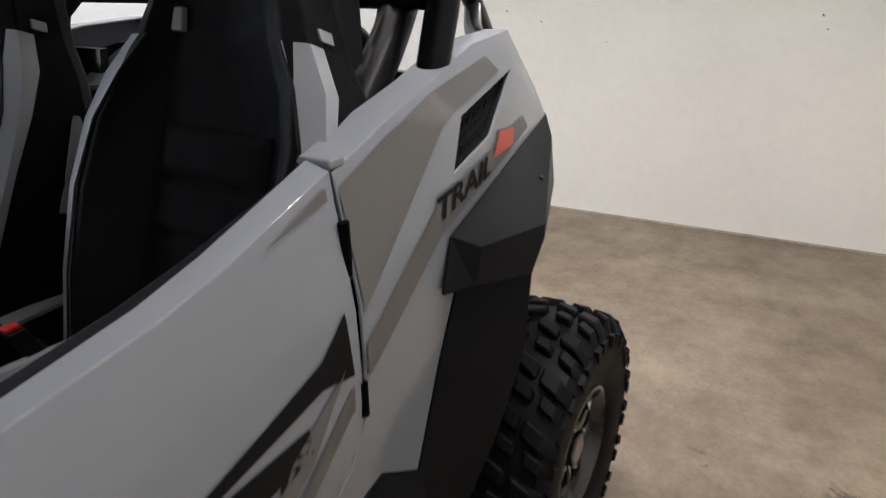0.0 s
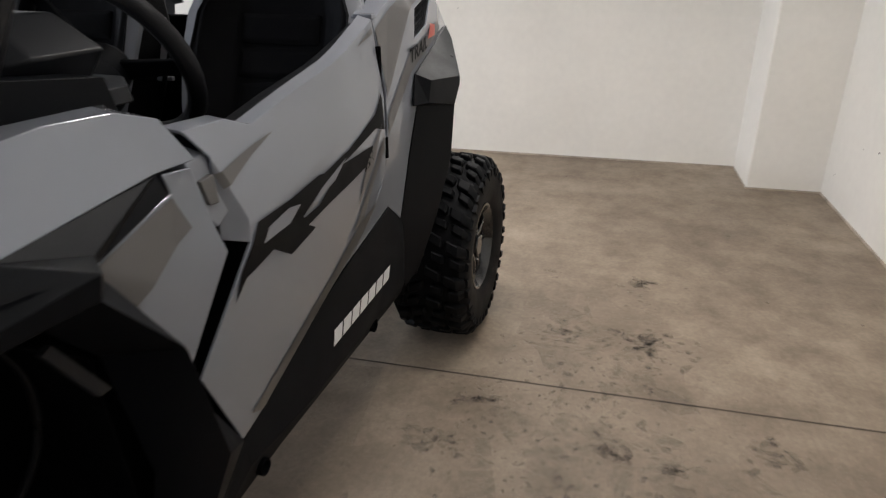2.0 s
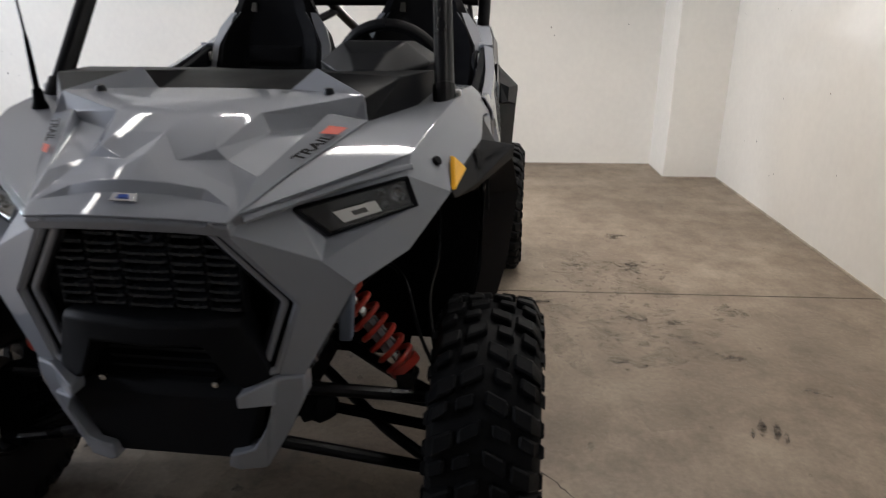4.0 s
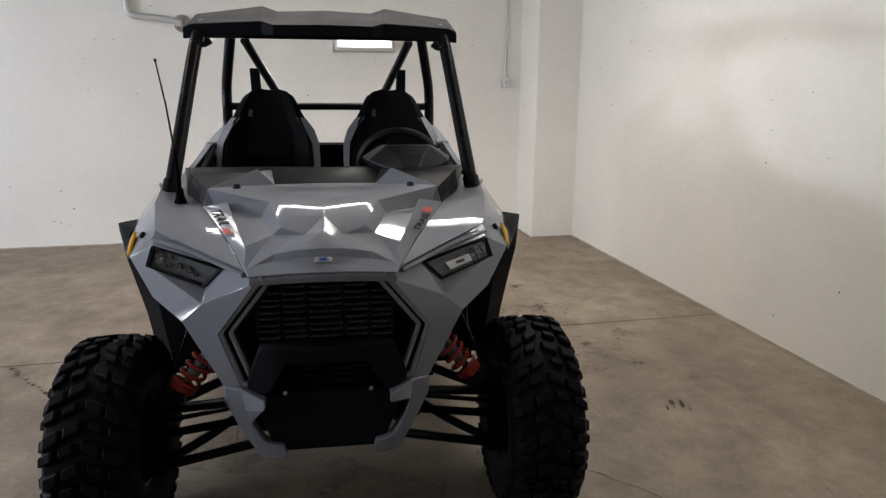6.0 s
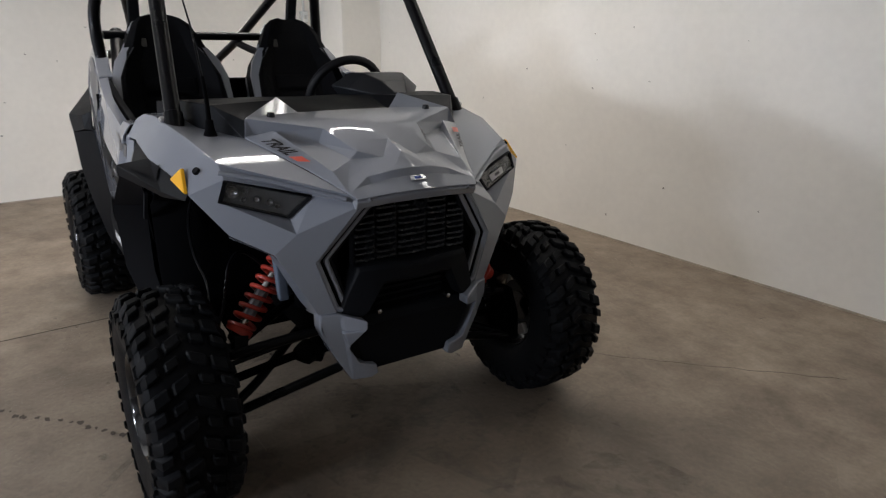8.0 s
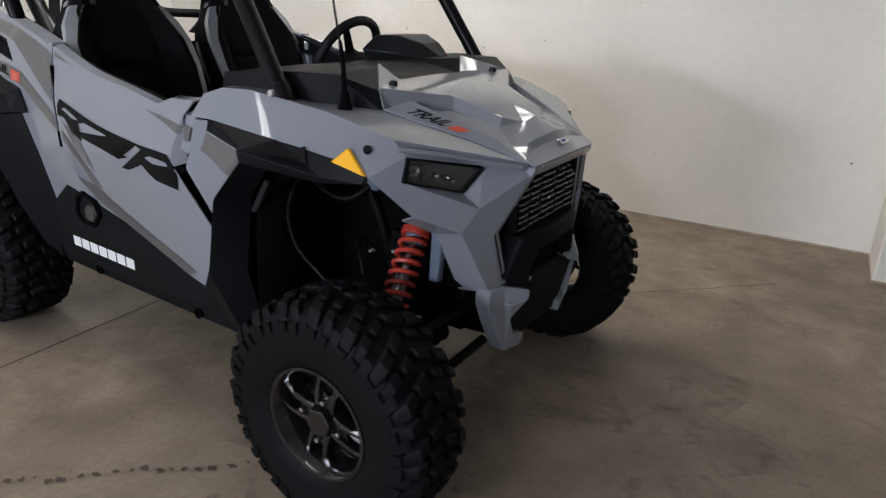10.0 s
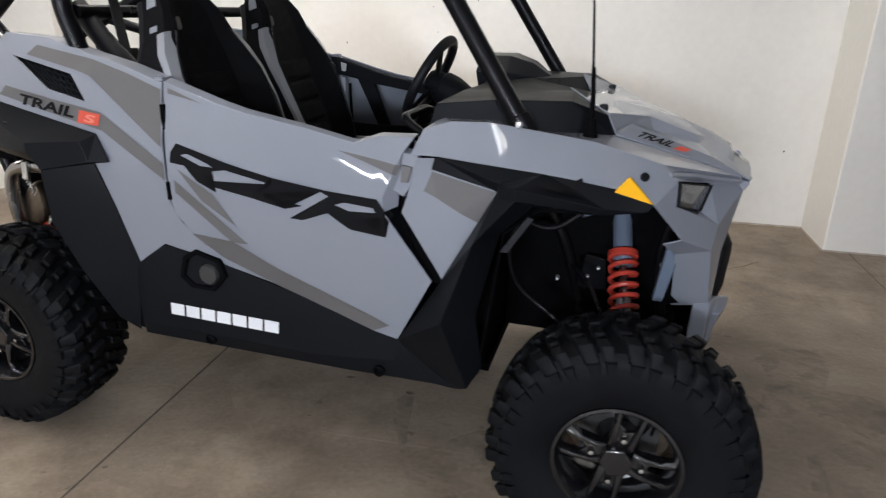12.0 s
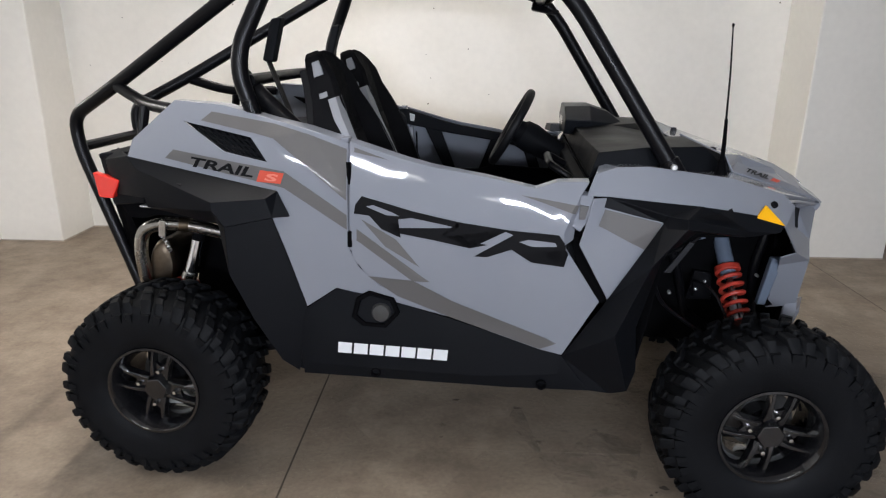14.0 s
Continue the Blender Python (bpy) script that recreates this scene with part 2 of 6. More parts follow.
def mesh_bm(verts, faces, mirror=1, bm=None):
    """A faceted sheet; mirror=-1 puts it on the other side."""
    bm = bm or bmesh.new()
    vs = [bm.verts.new((x, y * mirror, z)) for x, y, z in verts]
    for f in faces:
        bm.faces.new([vs[i] for i in f])
    bmesh.ops.triangulate(bm, faces=bm.faces[:])
    return bm


def plate_bm(outline, y0, y1, bm=None):
    """A flat plate: an outline in x, z between two depths."""
    bm = bm or bmesh.new()
    a = [bm.verts.new((x, y0, z)) for x, z in outline]
    b = [bm.verts.new((x, y1, z)) for x, z in outline]
    bm.faces.new(a)
    bm.faces.new(b)
    n = len(a)
    for i in range(n):
        bm.faces.new((a[i], a[(i + 1) % n], b[(i + 1) % n], b[i]))
    return bm


def tree_of(*obs):
    """One search tree of the raw meshes of sheets, in the vehicle's own axes."""
    vs, fs = [], []
    for o in obs:
        k = len(vs)
        vs += [v.co.copy() for v in o.data.vertices]
        fs += [[k + i for i in f.vertices] for f in o.data.polygons]
    return BVHTree.FromPolygons(vs, fs)


def drape(bm, tree, axis="y", sign=1, lift=0.0022, cuts=5, longest=0.016):
    """Lay a flat mesh on a sheet along an axis."""
    bmesh.ops.triangulate(bm, faces=bm.faces[:], ngon_method="EAR_CLIP")
    for _ in range(cuts):
        long = [e for e in bm.edges if e.calc_length() > longest]
        if long:
            bmesh.ops.subdivide_edges(bm, edges=long, cuts=1, use_grid_fill=True)
            bmesh.ops.triangulate(bm, faces=[f for f in bm.faces if len(f.verts) > 3])
    for v in bm.verts:
        if axis == "y":
            o, d = Vector((v.co.x, sign * 2.0, v.co.z)), Vector((0, -sign, 0))
        else:
            o, d = Vector((v.co.x, v.co.y, 3.0)), Vector((0, 0, -1))
        hit, nor, _, _ = tree.ray_cast(o, d)
        if hit is None:
            hit, nor, _, _ = tree.find_nearest(Vector((v.co.x, sign * 0.62, v.co.z)) if axis == "y" else Vector((v.co.x, v.co.y, 1.1)))
            if axis == "y":
                v.co = (v.co.x, hit.y + sign * lift, v.co.z)
            else:
                v.co = (v.co.x, v.co.y, hit.z + lift)
            continue
        if nor.dot(d) > 0:
            nor = -nor
        v.co = hit + nor * lift
    return bm


def decal(name, outline, tree, material, parent, label="", axis="y", sign=1, lift=0.0022):
    """An outline laid on a sheet. Side decals are given in x, z; top decals in x, y."""
    bm = bmesh.new()
    bm.faces.new([bm.verts.new((p[0], 0, p[1]) if axis == "y" else (p[0], p[1], 0)) for p in outline])
    return part(name, drape(bm, tree, axis, sign, lift), material, parent, label, smooth=25)


def lettering(name, text, corner, along, up, tree, material, parent, label, axis="y", sign=1, lift=0.0044, bold=0.032):
    """A word in the built-in font: its lower left corner, the whole way along its foot, and the way up its height."""
    cu = bpy.data.curves.new(name, "FONT")
    cu.body, cu.offset, cu.resolution_u = text, bold, 3
    ob = bpy.data.objects.new(name, cu)
    me = bpy.data.meshes.new_from_object(ob)
    bm = bmesh.new()
    bm.from_mesh(me)
    bpy.data.objects.remove(ob)
    bpy.data.meshes.remove(me)
    x0, x1 = min(v.co.x for v in bm.verts), max(v.co.x for v in bm.verts)
    z0, z1 = min(v.co.y for v in bm.verts), max(v.co.y for v in bm.verts)
    for v in bm.verts:
        a, b = (v.co.x - x0) / (x1 - x0), (v.co.y - z0) / (z1 - z0)
        q = [c + f * a + g * b for c, f, g in zip(corner, along, up)]
        v.co = (q[0], 0, q[1]) if axis == "y" else (q[0], q[1], 0)
    return part(name, drape(bm, tree, axis, sign, lift, 3, 0.012), material, parent, label, smooth=0)


# ---------------------------------------------------------------- the room
REAR_X, LEFT_Y, FRONT_X, RIGHT_Y = -2.58, 2.47, 7.0, -6.0


def slab(name, lo, hi, mat, label, category, bevel=0.0):
    return tagged(part(name, box_bm(lo, hi), mat, bevel=bevel), label, category, kind="structure")


slab("floor", (REAR_X - 0.3, RIGHT_Y - 0.3, -0.15), (FRONT_X + 0.3, LEFT_Y + 0.3, 0.0), FLOOR, "stained tan concrete floor with thin saw-cut joints", "floor")
# out of view; its grey is set to hold down bounced light
slab("ceiling", (REAR_X - 0.3, RIGHT_Y - 0.3, CEILING_Z), (FRONT_X + 0.3, LEFT_Y + 0.3, CEILING_Z + 0.2), CEIL, "plain painted ceiling over the bay", "ceiling")
slab("wall_rear", (REAR_X - 0.25, RIGHT_Y - 0.25, 0), (REAR_X, LEFT_Y + 0.25, CEILING_Z), WALL, "cream painted concrete wall with small pits", "wall")
slab("wall_left", (REAR_X, LEFT_Y, 0), (FRONT_X, LEFT_Y + 0.25, CEILING_Z), WALL, "cream painted concrete side wall with pits", "wall")
# two unseen walls added: dull in front to cut bounce, pale at right to return it
slab("wall_front", (FRONT_X, RIGHT_Y - 0.25, 0), (FRONT_X + 0.25, LEFT_Y + 0.25, CEILING_Z), DULL_WALL, "unseen wall added to close the bay, dull to cut bounce", "wall")
slab("wall_right", (REAR_X, RIGHT_Y - 0.25, 0), (FRONT_X, RIGHT_Y, CEILING_Z), PALE, "unseen wall added on the open side, pale to bounce light", "wall")
slab("pilaster_rear", (REAR_X - 0.1, 2.035, -0.05), (-2.095, LEFT_Y + 0.1, CEILING_Z + 0.05), WALL, "cream painted concrete corner pilaster", "pilaster", 0.012)
slab("pilaster_front", (3.318, 2.0, -0.05), (4.05, LEFT_Y + 0.1, CEILING_Z + 0.05), WALL, "cream painted concrete wall pilaster", "pilaster", 0.012)

# ---------------------------------------------------------------- room details
# saw-cut joints with a thin line of filler, one of them faded pale
PALE_JOINT = surface("pale_joint_filler", (0.31, 0.255, 0.198), 0.85)
for lo, hi, mt, words in (((0.376, RIGHT_Y, 0.0005), (0.383, LEFT_Y, 0.0015), JOINT, "dark saw-cut joint in the concrete"), ((1.00, -0.523, 0.0006), (1.90, -0.520, 0.0012), PALE_JOINT, "faded pale saw-cut joint in the concrete"), ((3.470, -1.2, 0.0005), (3.473, 2.0, 0.0015), JOINT, "dark saw-cut joint in the concrete")):
    tagged(part("floor_joint", box_bm(lo, hi), mt), words, "floor joint", kind="structure")


def crack(points, width):
    """A hairline crack that wanders along the floor."""
    crnd, bm = random.Random(9), bmesh.new()
    left, right = [], []
    for (x0, y0), (x1, y1) in zip(points, points[1:]):
        for k in range(14):
            x, y = x0 + (x1 - x0) * k / 14 + crnd.uniform(-.006, .006), y0 + (y1 - y0) * k / 14 + crnd.uniform(-.006, .006)
            w = width * crnd.uniform(.5, 1.3)
            left.append(bm.verts.new((x - w, y + w, .0014)))
            right.append(bm.verts.new((x + w, y - w, .0014)))
    for a, b, c, d in zip(left, left[1:], right[1:], right):
        bm.faces.new((a, b, c, d))
    return tagged(part("floor_crack", bm, JOINT, smooth=0), "hairline crack in the concrete floor", "floor crack", kind="structure")


crack([(1.70, .68), (1.95, .87), (2.4, 1.25), (2.92, 1.71)], .0016)
crack([(-2.0, 2.15), (-1.5, 1.65), (-1.1, 1.24)], .0012)

LAYER = [0.001]


def blotch(bm, x, y, r, rnd, n=11, stretch=1.0, turn=0.0):
    LAYER[0] += 0.000006
    z = LAYER[0]
    vs = []
    for k in range(n):
        a = 2 * math.pi * k / n
        q = r * rnd.uniform(0.45, 1.15)
        u, v = q * math.cos(a) * stretch, q * math.sin(a)
        vs.append(bm.verts.new((x + u * math.cos(turn) - v * math.sin(turn), y + u * math.sin(turn) + v * math.cos(turn), z)))
    bm.faces.new(vs)


rnd = random.Random(4)
bm = bmesh.new()
# knots of dirt trodden off the tyres along the car's left side
for cx, cy, sp, n, r0 in ((-.50, 1.34, .05, 9, .035), (-.30, 1.37, .05, 8, .012), (0.02, 1.03, .05, 9, .03), (0.02, 1.36, .08, 22, .028), (0.18, 1.25, .14, 24, .018), (.30, 1.05, .14, 26, .014),
                          (.52, 1.15, .18, 34, .016), (.58, 1.70, .06, 5, .03), (.65, 1.40, .16, 14, .026), (.82, 1.05, .18, 22, .014), (.85, 1.35, .12, 10, .022), (1.1, 1.2, .2, 12, .012), (-.5, .96, .03, 3, .018), (.52, .82, .09, 24, .011), (.76, .74, .09, 22, .012), (.64, .95, .10, 20, .010)):
    for _ in range(int(n * 1.8)):
        blotch(bm, rnd.gauss(cx, sp), rnd.gauss(cy, sp * 1.1), r0 * rnd.uniform(.2, .75), rnd, stretch=rnd.uniform(1, 2.2), turn=rnd.uniform(0, 3.1))
for cx, cy, r, st in ((.68, 1.22, .030, 2.4), (.70, 1.40, .028, 2.2), (.565, 1.715, .026, 2.6), (.73, .70, .05, 1.6), (.485, .82, .035, 1.8), (.025, 1.35, .05, 1.6), (-.51, 1.31, .04, 1.7), (.01, 1.04, .032, 1.6), (1.0, 1.55, .03, 2.4), (1.05, 1.1, .035, 2.0), (1.25, 1.75, .03, 2.0)):
    for _ in range(3):
        blotch(bm, rnd.gauss(cx, r * .6), rnd.gauss(cy, r * .8), r * rnd.uniform(.5, 1.0), rnd, n=15, stretch=st, turn=1.57 + rnd.uniform(-.3, .3))
# four parallel skid streaks
for cx, cy, r in ((1.525, 1.435, .008), (1.495, 1.480, .014), (1.505, 1.520, .014), (1.56, 1.535, .009)):
    for _ in range(4):
        blotch(bm, cx + rnd.uniform(-.012, .012), cy + rnd.uniform(-.004, .004), r, rnd, n=15, stretch=4.2, turn=-.36)
for _ in range(60):
    blotch(bm, rnd.uniform(-2.2, 3.2), rnd.uniform(-2.2, 2.3), rnd.uniform(.004, .014), rnd, stretch=rnd.uniform(1, 2))
for _ in range(26):
    blotch(bm, rnd.uniform(.4, 3.0), rnd.uniform(-1.6, .6), rnd.uniform(.006, .02), rnd, stretch=rnd.uniform(1, 1.8))
tagged(part("floor_stain", bm, SCUFF, smooth=0), "dark rubber scuffs and dirt marks on concrete", "stain", kind="stuff")
# broad trodden patches under and round the car
bm = bmesh.new()
for cx, cy, r in ((.45, 1.15, .5), (.05, 1.25, .35), (.9, 1.2, .45), (1.5, .1, .8), (2.4, -.1, .7), (2.9, .4, .6), (2.2, -1.2, .6), (1.2, -1.0, .6), (.2, -.4, .6), (3.0, -1.0, .7), (.9, 1.9, .4)):
    blotch(bm, cx, cy, r, rnd, n=22, stretch=1.3, turn=rnd.uniform(0, 3))
tagged(part("floor_dirt", bm, HAZE, smooth=0), "faint trodden dirt patches on the concrete", "stain", kind="stuff")
# a dotted line of drips
bm = bmesh.new()
for k in range(40):
    blotch(bm, 1.72 - k * 0.034 + rnd.uniform(-.008, .008), -0.72 - k * 0.0272 + .012 * math.sin(k * .7) + rnd.uniform(-.008, .008), rnd.uniform(.006, .015), rnd, stretch=1.3)
tagged(part("drip_trail", bm, JOINT, smooth=0), "dotted trail of dark dried drips on the floor", "stain", kind="stuff")
# small pits in the painted walls
bm = bmesh.new()
for _ in range(60):
    y, z = rnd.uniform(-5.5, 2.0), rnd.uniform(.15, 2.6)
    r = rnd.uniform(.003, .008)
    vs = [bm.verts.new((REAR_X + .0015, y + r * math.cos(a) * rnd.uniform(.6, 1.2), z + r * math.sin(a))) for a in (k * math.pi / 3 for k in range(6))]
    bm.faces.new(vs)
for _ in range(70):
    x, z = rnd.uniform(-2.0, 6.5), rnd.uniform(.15, 2.6)
    r = rnd.uniform(.003, .007)
    vs = [bm.verts.new((x + r * math.cos(a) * rnd.uniform(.6, 1.2), LEFT_Y - .0015, z + r * math.sin(a))) for a in (k * math.pi / 3 for k in range(6))]
    bm.faces.new(vs)
tagged(part("wall_pits", bm, STAIN, smooth=0), "small dark pits in the painted concrete", "wall pits", kind="stuff")

# grime where the walls meet the floor
for lo, hi in (((REAR_X, RIGHT_Y, 0), (REAR_X + .006, 2.035, .012)), ((-2.095, LEFT_Y - .006, 0), (3.318, LEFT_Y, .012)), ((REAR_X, 2.029, 0), (-2.089, 2.035, .010)), ((-2.095, 2.035, 0), (-2.089, LEFT_Y, .010)), ((3.318, 1.994, 0), (4.05, 2.0, .010)), ((3.312, 2.0, 0), (3.318, LEFT_Y, .010))):
    tagged(part("baseboard_joint", box_bm(lo, hi), GRIME), "brownish sealant line along the wall foot", "wall joint", kind="structure")

# small lit wall lamp on the rear wall
wl = thing("wall_lamp", "oblong wall lamp with clear cover", "wall lamp", m=pose(REAR_X, 0.44, 1.86))
part("back_plate", box_bm((0, -.30, -.06), (.02, .30, .09)), BOX_GREY, wl, bevel=.006)
part("cover", loft([[(.02, -.28, -.05), (.02, .28, -.05), (.02, .28, .08), (.02, -.28, .08)], [(.09, -.26, -.03), (.09, .26, -.03), (.09, .26, .07), (.09, -.26, .07)]]), PAPER, wl, "white translucent cover", bevel=.008)
part("lit_panel", box_bm((.091, -.25, -.012), (.097, .25, .064)), LIT_PANEL, wl, "lit lamp panel", bevel=.002)
# round fitting with its pipe
vp = thing("pipe_fitting", "round steel pipe fitting on the wall", "pipe fitting", m=pose(REAR_X, -1.20, 2.03))
part("flange", lathe_bm([(0, .05), (.05, .05), (.075, .03), (.08, 0)], 24, "x"), STEEL, vp)
part("pipe", tube_bm([(.05, 0, 0), (.05, -.12, .03), (.05, -.45, .06), (.05, -.5, 1.25)], .03, .06, 14), BOX_GREY, vp, "steel pipe along the wall")

# junction box with its conduit on the rear wall
jb = thing("junction_box", "small grey electrical box with conduit on the wall", "electrical box", m=pose(REAR_X, 1.866, 1.525))
part("box_body", box_bm((0, -.035, -.055), (.05, .035, .055)), BOX_GREY, jb, bevel=.006)
part("cover", box_bm((.05, -.03, -.05), (.056, .03, .05)), PAPER, jb, "pale cover plate", bevel=.003)
part("socket", box_bm((.056, -.014, -.02), (.060, .014, .02)), BOX_GREY, jb, bevel=.003)
part("conduit", tube_bm([(.02, 0, .05), (.02, -.002, 1.76)], .010, 0, 10), BOX_GREY, jb, "steel conduit up the wall")


# ceiling fluorescent fixtures, all out of view; the last two are added fill
def fixture(x, y, length, along):
    g = thing("strip_light", "unseen white ceiling strip light with lit tubes", "ceiling light", "ceiling strip lights", m=pose(x, y, CEILING_Z - .16, 0, 0, 0 if along == "x" else 90))
    part("housing", box_bm((-length / 2, -.10, .05), (length / 2, .10, .12)), PAPER, g, "white enamelled housing", bevel=.01)
    for o in (-.05, .05):
        part("tube", tube_bm([(-length / 2 + .03, o, .02), (length / 2 - .03, o, .02)], .014, 0, 12), TUBE_LIGHT, g, "lit fluorescent tube")
    for e in (-1, 1):
        part("end_cap", box_bm((e * (length / 2 - .015) - .012, -.10, -.01), (e * (length / 2 - .015) + .012, .10, .06)), PAPER, g, bevel=.004)
        part("hanger", tube_bm([(e * length * .35, 0, .12), (e * length * .35, 0, .16)], .006, 0, 8), BOX_GREY, g)


# fittings for the added side fill on the open side
for lx, lz, _ in SIDE_FILL:
    g = thing("side_fill_strip", "unseen strip light added for the open side's cool light", "wall light", "wall strip lights", m=pose(lx, RIGHT_Y, lz))
    part("housing", box_bm((-.75, 0, -.16), (.75, .10, .16)), PAPER, g, "white enamelled housing", bevel=.01)
    part("tube", tube_bm([(-.7, .13, 0), (.7, .13, 0)], .014, 0, 12), TUBE_LIGHT, g, "lit fluorescent tube")
    for e in (-1, 1):
        part("end_cap", box_bm((e * .72 - .012, .10, -.03), (e * .72 + .012, .16, .03)), PAPER, g, bevel=.004)


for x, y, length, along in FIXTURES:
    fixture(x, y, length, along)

# ---------------------------------------------------------------- the side-by-side vehicle
# own axes: x ahead from the rear axle, y to its left, z up from the floor
vehicle = thing("side_by_side_vehicle", "silver-grey two-seat off-road side-by-side parked on the concrete", "off-road vehicle", m=pose(-0.006, -0.010, 0, -0.2, 0.29, -3.4))
LEVEL = pose(0, 0, 0, -0.2, 0.29, 0).inverted()  # the wheels stand level under the slightly sagging body


def both(fn):
    for s in (-1, 1):
        fn(s)


def tyre_bm(R, hw):
    prof = [(0.146, hw * 0.74), (0.160, hw * 0.82), (0.172, hw * 0.90), (0.205, hw * 0.97), (0.245, hw * 1.0), (0.278, hw * 0.985), (R - 0.044, hw * 0.94),
            (R - 0.031, hw * 0.84), (R - 0.024, hw * 0.62), (R - 0.019, hw * 0.3), (R - 0.017, 0)]
    prof = prof + [(r, -h) for r, h in prof[-2::-1]]
    return lathe_bm(prof, 72)


def tread_lugs(R, hw, pitches=18):
    """Meshes of the tread, two kinds on either side: a broken slanted bar, and a shoulder block with its small neighbour."""
    step, out = 2 * math.pi / pitches, []

    def top(f):
        """Radius of the worn crown at f half-widths from the middle."""
        return R - 0.012 * f ** 2 - 0.075 * max(0.0, f - 0.80) - 0.55 * max(0.0, f - 0.93)

    def block(bm, side, a0, line):
        """line: (turn in pitches, place in half-widths, half breadth in metres, share of full height)."""
        rings = []
        for da, f, h, k in line:
            a, y, r1 = a0 - da * step, f * hw * side, top(f)
            r0, w = R - 0.040 - 0.03 * max(0.0, f - 0.75), h / R
            r1 = r0 + (r1 - r0) * k
            rings.append([(r * math.cos(a + e * w), y, r * math.sin(a + e * w)) for r, e in ((r0, -1.25), (r0, 1.25), (r1 - 0.004, 1.0), (r1, 0.74), (r1, -0.74), (r1 - 0.004, -1.0))])
        return loft(rings, bm=bm)

    for side in (1, -1):
        a0 = 0.5 * step if side < 0 else 0.0
        bar = block(bmesh.new(), side, a0, [(-0.30, 0.02, 0.012, 0.86), (-0.28, 0.06, 0.016, 1), (-0.12, 0.36, 0.018, 1), (-0.10, 0.41, 0.013, 0.86)])
        block(bar, side, a0, [(-0.06, 0.48, 0.014, 0.86), (-0.03, 0.53, 0.019, 1), (0.10, 0.80, 0.020, 1), (0.17, 0.95, 0.018, 1), (0.20, 1.03, 0.013, 0.7)])
        pair = block(bmesh.new(), side, a0, [(0.40, 0.60, 0.011, 0.86), (0.43, 0.65, 0.015, 1), (0.54, 0.86, 0.015, 1), (0.60, 0.99, 0.014, 1), (0.62, 1.04, 0.010, 0.7)])
        block(pair, side, a0, [(0.24, 0.16, 0.009, 0.86), (0.27, 0.20, 0.014, 1), (0.36, 0.43, 0.014, 1), (0.38, 0.47, 0.010, 0.86)])
        for bm in (bar, pair):
            bmesh.ops.recalc_face_normals(bm, faces=bm.faces[:])
            me = bpy.data.meshes.new("tread_lug")
            bm.to_mesh(me)
            bm.free()
            me.materials.append(RUBBER)
            for f in me.polygons:
                f.use_smooth = True
            me.set_sharp_from_angle(angle=radians(32))
            out.append(me)
    return out


